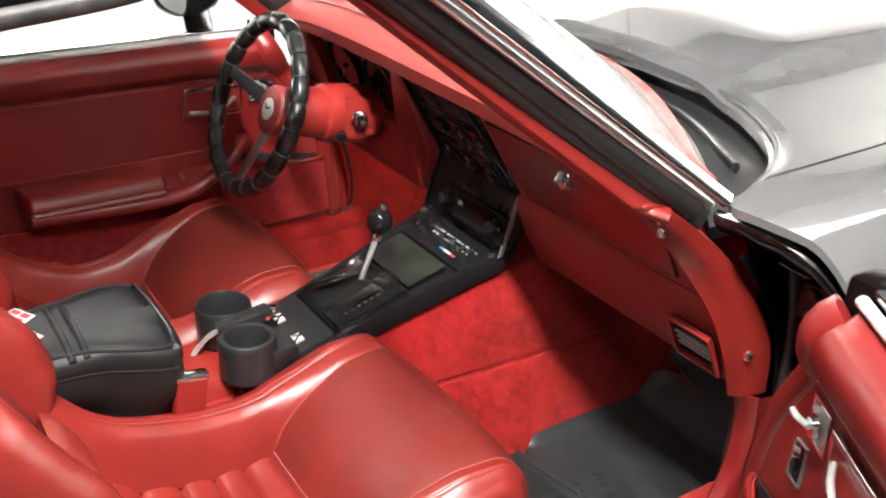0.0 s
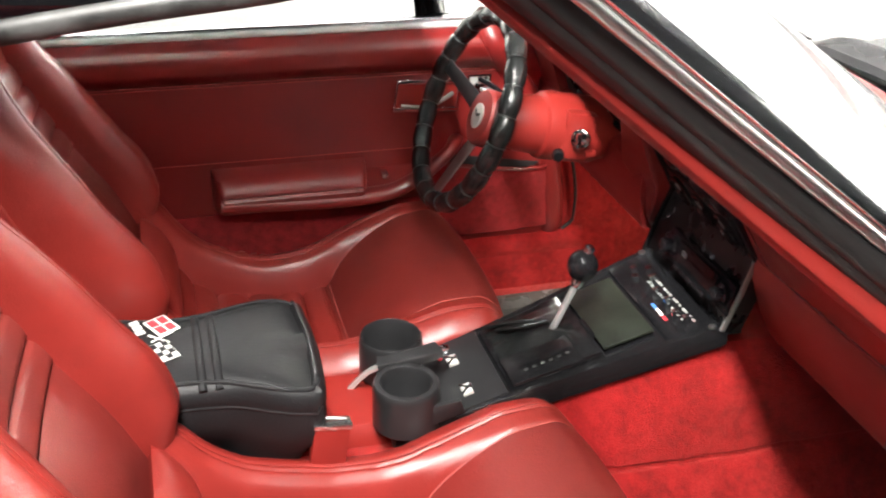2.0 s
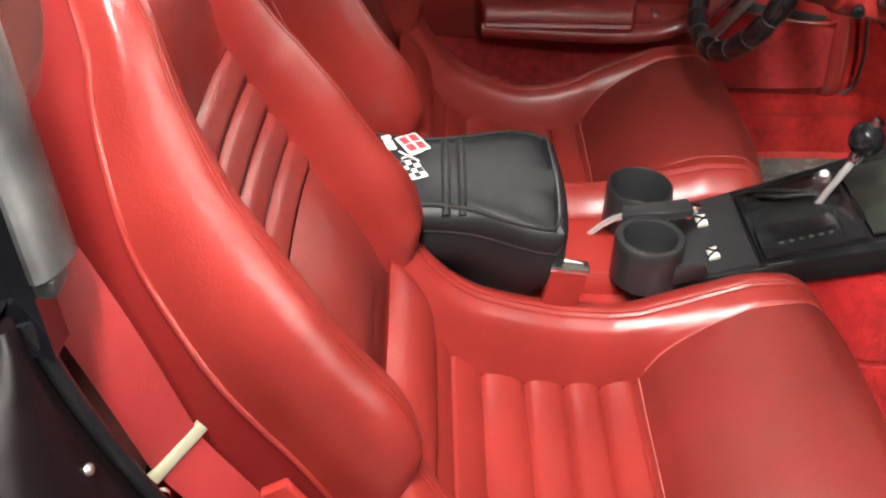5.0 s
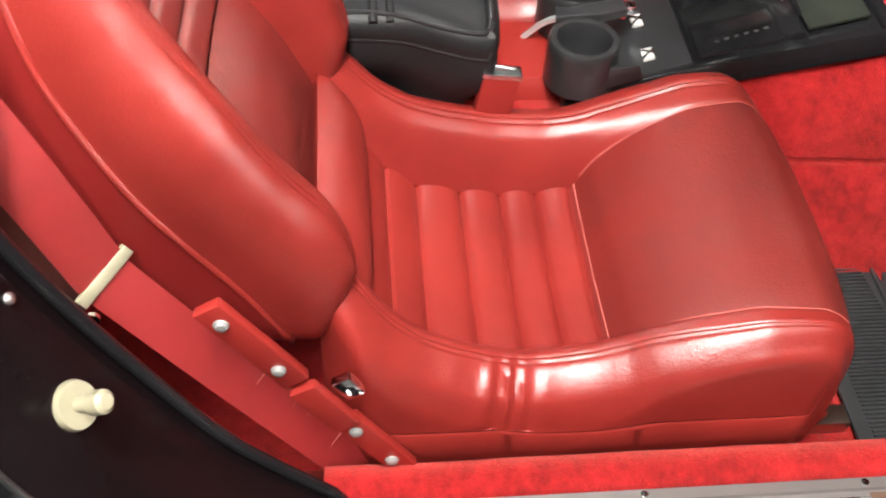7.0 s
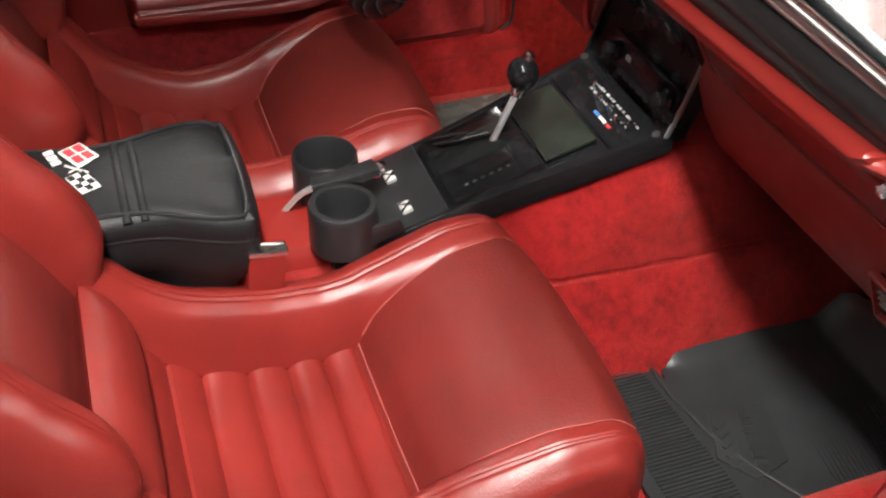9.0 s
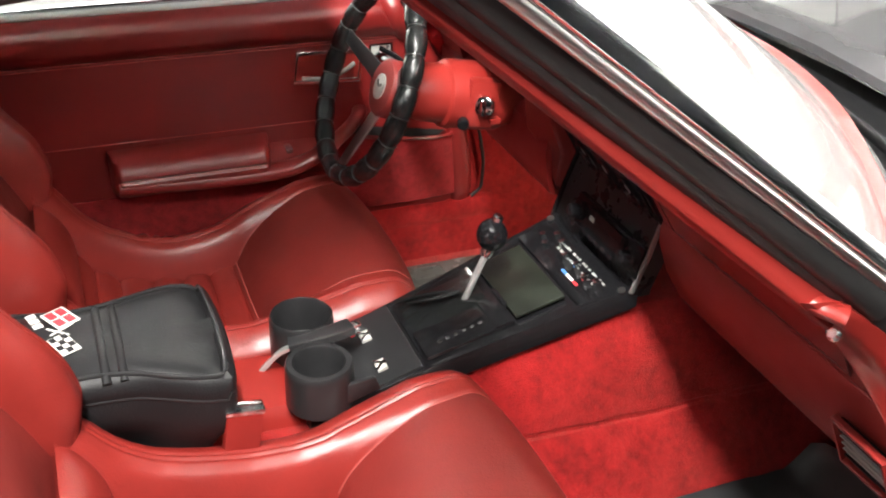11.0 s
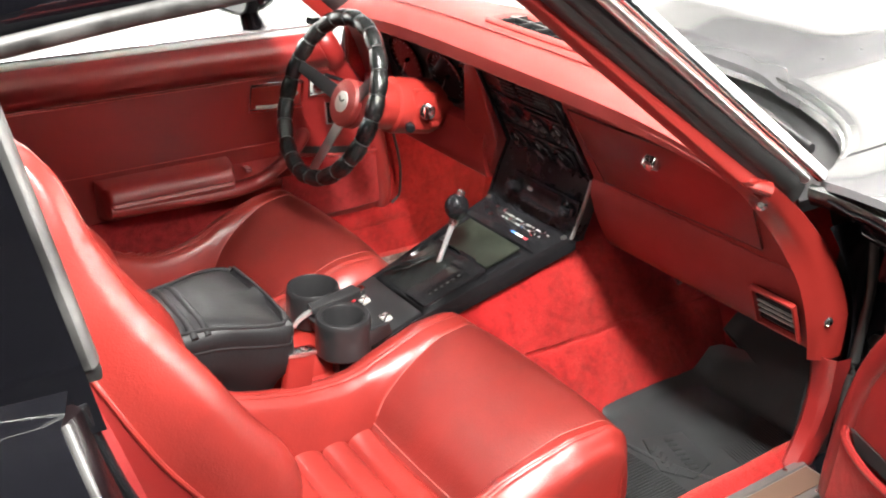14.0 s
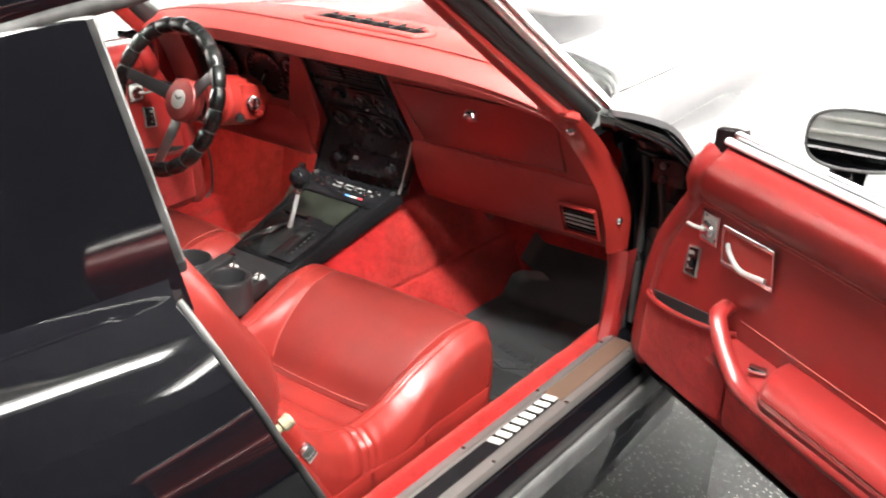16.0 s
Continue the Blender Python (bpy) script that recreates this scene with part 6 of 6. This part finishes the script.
def side_mirror(c, axis, up, parent):
    """Teardrop housing; axis is the way the glass looks."""
    a = Vector(axis).normalized()
    s = a.cross(Vector((0, 0, 1))).normalized()
    u = s.cross(a)
    Rm = Matrix((s, u, a)).transposed()
    bm = B()
    rows = []
    for k, q in ((0, 1.0), (0.02, 1.03), (0.05, 0.98), (0.085, 0.82), (0.11, 0.55), (0.122, 0.2)):
        rows.append([Vector(c) + Rm @ Vector((0.085 * q * math.copysign(abs(math.cos(t))**0.7, math.cos(t)), 0.052 * q * math.copysign(abs(math.sin(t))**0.7, math.sin(t)), -k)) for t in np.linspace(0, 2 * math.pi, 28, endpoint=False)])
    V = grid(bm, rows, True)
    bm.faces.new(V[-1])
    h = part("mirror_housing", bm, M_GLOSSBLACK, parent, "glossy black mirror housing")
    h = parent
    part("mirror_rim", sweep(B(), [Vector(c) + Rm @ Vector((0.083 * math.copysign(abs(math.cos(t))**0.7, math.cos(t)), 0.050 * math.copysign(abs(math.sin(t))**0.7, math.sin(t)), 0.001)) for t in np.linspace(0, 2 * math.pi, 40)], 0.006, 0.006, n=6, cap=False), M_RUBBER, h)
    bm = B()
    slab(bm, [Vector(c) + Rm @ Vector((0.080 * math.copysign(abs(math.cos(t))**0.7, math.cos(t)), 0.047 * math.copysign(abs(math.sin(t))**0.7, math.sin(t)), -0.006)) for t in np.linspace(0, 2 * math.pi, 28, endpoint=False)], a * 0.003)
    part("mirror_glass", bm, M_MIRROR, h, "silvered mirror glass", False)
    part("mirror_foot", sweep(B(), smooth_path([Vector(c) - a * 0.06 - u * 0.03, Vector(c) - a * 0.06 - u * 0.075 + Vector(up) * 0.4, Vector(c) - a * 0.05 + Vector(up)], 10), 0.07, 0.05), M_GLOSSBLACK, h)


side_mirror((-0.84, 0.055, 0.905), (0.18, -1, 0.02), (0.09, 0.02, -0.10), ldoor)
side_mirror(DP + DU * 0.095 + DN * -0.20 + Vector((0, 0, 0.922)), (0.25, -0.95, 0.16), DN * 0.07 + Vector((0, 0, -0.09)), rdoor)

# ---- things on the tunnel ----
bm = B()
rows = []
for y in np.linspace(-0.62, -0.115, 22):
    z = 0.432 + 0.010 * math.sin((y + 0.6) * 5)
    rows.append([(CX + x, y, zz) for x, zz in ((-0.098, z - 0.05), (-0.094, z - 0.008), (-0.080, z + 0.006), (-0.03, z + 0.012), (0.03, z + 0.012), (0.052, z + 0.007), (0.062, z - 0.008), (0.066, z - 0.05))])
solid(bm, rows, (0, 0, -0.008))
tl = thing("tunnel_cover", (CX, -0.35, 0.43), "red vinyl cover over the rear of the tunnel", "panel", kind="structure")
part("tunnel_vinyl", bm, M_REDPLASTIC, tl)
for dx in (-0.055, -0.012, 0.034):
    part("cover_ridge", sweep(B(), [(CX + dx, -0.60, 0.440), (CX + dx * .7, -0.12, 0.447)], 0.010, 0.008), M_REDPLASTIC, tl)
part("cover_screw", lathe(B(), (CX - 0.085, -0.27, 0.442), (0, 0, 1), [(0.006, 0), (0.006, 0.004), (0, 0.006)], 12), M_CHROME, tl, "bright screw")

cup = thing("cup_holder", (CX, -0.155, 0.45), "black plastic twin cup holder straddling the console", "cup holder")


def cup_at(x, y, ztop, r, thick, hgt):
    return part("cup", lathe(B(), (x, y, ztop), (0, 0, 1), [(r - 0.006, -hgt), (r, -hgt + 0.006), (r, -0.010), (r - 0.001, -0.003), (r - 0.003, 0), (r - thick + 0.002, 0), (r - thick, -0.003), (r - thick - 0.002, -hgt + 0.016), (0.002, -hgt + 0.014)], 44), M_SATIN, cup, "round black cup well")


cup_at(0.079, -0.158, 0.524, 0.050, 0.013, 0.075)
cup_at(-0.046, -0.152, 0.526, 0.050, 0.005, 0.075)
part("cup_bridge", box(B(), (0.018, -0.155, 0.484), (0.040, 0.06, 0.034), RS, 0.006), M_SATIN, cup)
part("cup_wing", slab(B(), [(0.118, -0.13, 0.50), (0.118, -0.085, 0.505), (0.112, -0.075, 0.478), (0.118, -0.13, 0.465)], (-0.008, 0, 0), 0.002), M_SATIN, cup)
part("cup_foot", box(B(), (0.075, -0.155, 0.43), (0.05, 0.05, 0.05), bevel=0.01), M_SATIN, cup)

lev = thing("brake_lever", (0.02, -0.20, 0.45), "chrome parking brake lever with black grip", "brake lever")
part("lever_bar", sweep(B(), smooth_path([(-0.028, -0.229, 0.440), (-0.018, -0.212, 0.466), (-0.006, -0.195, 0.491), (0.008, -0.176, 0.508)], 14), 0.013, 0.008, n=14, square=True), M_BRIGHTREFLECT, lev)
part("lever_grip", sweep(B(), smooth_path([(0.004, -0.184, 0.508), (0.012, -0.135, 0.518), (0.004, -0.088, 0.520)], 14), 0.030, 0.016, n=16, square=True), M_SATIN, lev, "black grip")
part("grip_button", box(B(), (0.005, -0.081, 0.519), (0.014, 0.018, 0.014), bevel=0.003), M_CHROME, lev, "chrome button")
part("lever_slot", box(B(), (-0.026, -0.226, 0.444), (0.020, 0.040, 0.006), bevel=0.002), M_RUBBER, lev)

# padded armrest bag between the seats
bag = thing("armrest_bag", (0.03, -0.44, 0.47), "black leather padded armrest pouch with stitched flag patch", "armrest bag")


def bag_outline(t, grow=0.0):
    """Waisted rounded rectangle, t from 0 to 1."""
    pts = [(0.145, -0.292), (0.158, -0.320), (0.150, -0.360), (0.128, -0.420), (0.122, -0.50), (0.135, -0.60), (0.128, -0.655), (0.03, -0.665), (-0.075, -0.655), (-0.082, -0.60), (-0.062, -0.50), (-0.066, -0.42), (-0.088, -0.34), (-0.080, -0.296), (-0.02, -0.286), (0.06, -0.284)]
    n = len(pts)
    f = t * n
    i, u = int(f) % n, f - int(f)
    p0, p1, p2, p3 = (Vector(pts[(i + k - 1) % n]) for k in range(4))
    p = 0.5 * ((2 * p1) + (p2 - p0) * u + (2 * p0 - 5 * p1 + 4 * p2 - p3) * u * u + (3 * p1 - p0 - 3 * p2 + p3) * u**3)
    c = Vector((0.033, -0.47))
    return p + (p - c).normalized() * grow


def bag_z(y):
    return 0.592 - 0.03 * ((y + 0.42) / 0.2)**2 * (1 if y > -0.42 else 0.15) + 0.01 * (y > -0.3)


N = 96
bm = B()
rows = []
for g, h in ((-0.040, -0.135), (-0.022, -0.105), (-0.004, -0.085), (0.004, -0.060), (0.003, -0.035), (0.002, -0.030), (0.005, -0.024), (0.003, -0.008), (-0.004, 0.0), (-0.010, 0.003), (-0.016, 0.0015), (-0.03, 0.006)):
    rows.append([Vector((*bag_outline(k / N, g), bag_z(bag_outline(k / N, g).y) + h)) for k in range(N)])
cc = Vector((0.033, -0.47, 0))
for q in (0.7, 0.4, 0.15):
    rows.append([Vector((cc.x + (p.x - cc.x) * q, cc.y + (p.y - cc.y) * q, bag_z(cc.y + (p.y - cc.y) * q) + 0.010)) for p in rows[11]])
V = grid(bm, rows, True)
bm.faces.new(V[0])
bm.faces.new(V[-1])
part("bag_body", bm, M_BLACKLEATHER, bag)
part("bag_piping", sweep(B(), [Vector((*bag_outline(k / N, -0.010), bag_z(bag_outline(k / N, -0.010).y) + 0.004)) for k in range(N + 1)], 0.006, 0.006, n=8, cap=False), M_SATIN, bag, "worn black corded edge")
part("bag_zip", sweep(B(), [Vector((*bag_outline(k / N, 0.003), bag_z(bag_outline(k / N, 0.003).y) - 0.030)) for k in range(N + 1)], 0.003, 0.004, n=6, cap=False), M_SATIN, bag)
for y in (-0.425, -0.447):
    part("bag_rib", sweep(B(), [(x, y, bag_z(y) + 0.010 - 0.012 * max(0, abs(x - 0.033) / 0.09)**4) for x in np.linspace(-0.062, 0.126, 16)], 0.012, 0.009), M_BLACKLEATHER, bag)
# flag patch: plain shapes
zf = lambda x, y: bag_z(y) + 0.0125


def flag(x0, y0, ang, w, h, nx, ny, dark, gap):
    """White stitched cloth with tiles of one colour on it."""
    R = Matrix.Rotation(ang, 3, "Z")
    z0 = zf(x0, y0)
    cloth = part("patch_flag", box(B(), (x0, y0, z0), (w, h, 0.0016), R, 0.0005), M_WHITE, bag, "stitched flag patch with white edging")
    for i in range(nx):
        for j in range(ny):
            if gap or (i + j) % 2 == 0:
                q = R @ Vector(((i + 0.5) / nx * w * 0.92 - w * 0.46, (j + 0.5) / ny * h * 0.90 - h * 0.45, 0.0009 + 0.0002 * ((i + j) % 2)))
                part("patch_tile", box(B(), Vector((x0, y0, z0)) + q, (w / nx * 0.92 - gap, h / ny * 0.90 - gap, 0.0012), R), dark, cloth, "stitched tile")


flag(-0.027, -0.493, radians(29), 0.046, 0.034, 2, 2, M_PATCHRED, 0.0035)
flag(0.040, -0.492, radians(24), 0.046, 0.027, 4, 3, M_BLACKLEATHER, 0.0)
for a_, b_ in (((-0.006, -0.512), (0.018, -0.484)), ((-0.008, -0.478), (0.012, -0.508))):
    part("patch_staff", sweep(B(), [(*a_, zf(*a_) - 0.0004), (*b_, zf(*b_) - 0.0004)], 0.0028, 0.002, n=6), M_WHITE, bag, "white stitched line")
for k in range(3):
    part("patch_letter_bar", box(B(), (-0.042 + 0.013 * k, -0.531 + 0.004 * k, zf(0, -0.53)), (0.010, 0.013, 0.0016), Matrix.Rotation(radians(20), 3, "Z"), 0.0005), M_WHITE, bag, "white stitched bar")

# ---- floor mats ----
def floor_mat(sd):
    # driver's mat gets the paler copy in place of light falling on it
    rubber = M_MAT if sd > 0 else M_LITMAT
    X = (lambda x: x) if sd == 1 else (lambda x: 2 * CX - x)
    e = thing("floor_mat", (X(0.42), 0.35, FZ), "ribbed black rubber floor mat on the red carpet", "floor mat", "rubber floor mats")
    bm = B()
    rows = []
    for y in sorted(list(np.linspace(0.145, 0.80, 60)) + [0.2595, 0.2605, 0.264, 0.268, 0.272, 0.276, 0.280, 0.2835, 0.2845, 0.612, 0.616, 0.620, 0.624, 0.628]):
        x0 = spline([(-0.02, 0.20), (0.15, 0.208), (0.24, 0.232), (0.29, 0.272), (0.32, 0.284), (0.60, 0.286), (0.80, 0.32)])(y)
        for yn, deep in ((0.272, 0.065), (0.620, 0.07)):
            if abs(y - yn) < 0.012:
                x0 += deep * (1 - abs(y - yn) / 0.012)
        up = 0.0 if y < 0.56 else (y - 0.56) * 1.05
        r = []
        for j in range(40):
            x = x0 + ((0.612 if sd > 0 else 0.560) + 0.02 * max(0, (y - 0.5) / 0.3) - x0) * j / 39
            lipz = 0.016 * math.exp(-((x - x0) / 0.02)**2) + 0.010 * math.exp(-((x - 0.605) / 0.02)**2)
            wave = 0.012 * math.exp(-((x - 0.40) / 0.09)**2 - ((y - 0.45) / 0.06)**2)
            r.append((X(x), y, FZ + 0.004 + up + lipz * (abs(y - 0.272) > 0.014) + wave))
        rows.append(r)
    solid(bm, rows, (0, 0, -0.005))
    mt = part("mat_sheet", bm, rubber, e)
    # ribs in two fields
    for q in range(52 if sd > 0 else 48):
        x = 0.235 + 0.0065 * q
        y1 = 0.245 + 0.02 * min(1, max(0, (x - 0.30) / 0.2))
        part("rib", sweep(B(), [(X(x), 0.165, FZ + 0.0055), (X(x), y1, FZ + 0.0055)], 0.0034, 0.0055, n=6), rubber, mt)
    for q in range(24):
        y = 0.42 + 0.007 * q
        part("rib", sweep(B(), [(X(0.46), y, FZ + 0.0055), (X(0.590 if sd > 0 else 0.545), y - 0.02, FZ + 0.0055)], 0.0034, 0.0055, n=6), rubber, mt)
    part("mat_ridge", sweep(B(), [(X(0.40), 0.272, FZ + 0.006), (X(0.457), 0.284, FZ + 0.006), (X(0.52), 0.312, FZ + 0.006), (X(0.59 if sd > 0 else 0.55), 0.35, FZ + 0.006)], 0.008, 0.008, n=8), rubber, mt)
    part("mat_ridge", sweep(B(), [(X(0.40), 0.272, FZ + 0.006), (X(0.35), 0.262, FZ + 0.006), (X(0.29), 0.262, FZ + 0.006)], 0.006, 0.006, n=8), rubber, mt)
    bd = part("mat_badge", slab(B(), [(X(0.395), 0.305, FZ + 0.004), (X(0.48), 0.265, FZ + 0.004), (X(0.53), 0.30, FZ + 0.004), (X(0.515), 0.36, FZ + 0.004), (X(0.42), 0.385, FZ + 0.004)][::1 if sd == 1 else -1], (0, 0, 0.005), 0.0015), rubber, mt, "raised badge moulded in the rubber")
    for k in range(7):
        part("badge_bar", box(B(), (X(0.425 + 0.014 * k), 0.343 - 0.004 * k, FZ + 0.0105), (0.010, 0.018, 0.003), Matrix.Rotation(radians(-20 * sd), 3, "Z"), 0.001), rubber, bd)
    for k in range(5):
        part("badge_bar", box(B(), (X(0.43 + 0.017 * k), 0.300 - 0.004 * k, FZ + 0.0105), (0.008, 0.020, 0.003), Matrix.Rotation(radians(25 * sd), 3, "Z"), 0.001), rubber, bd)
    return e


floor_mat(1)
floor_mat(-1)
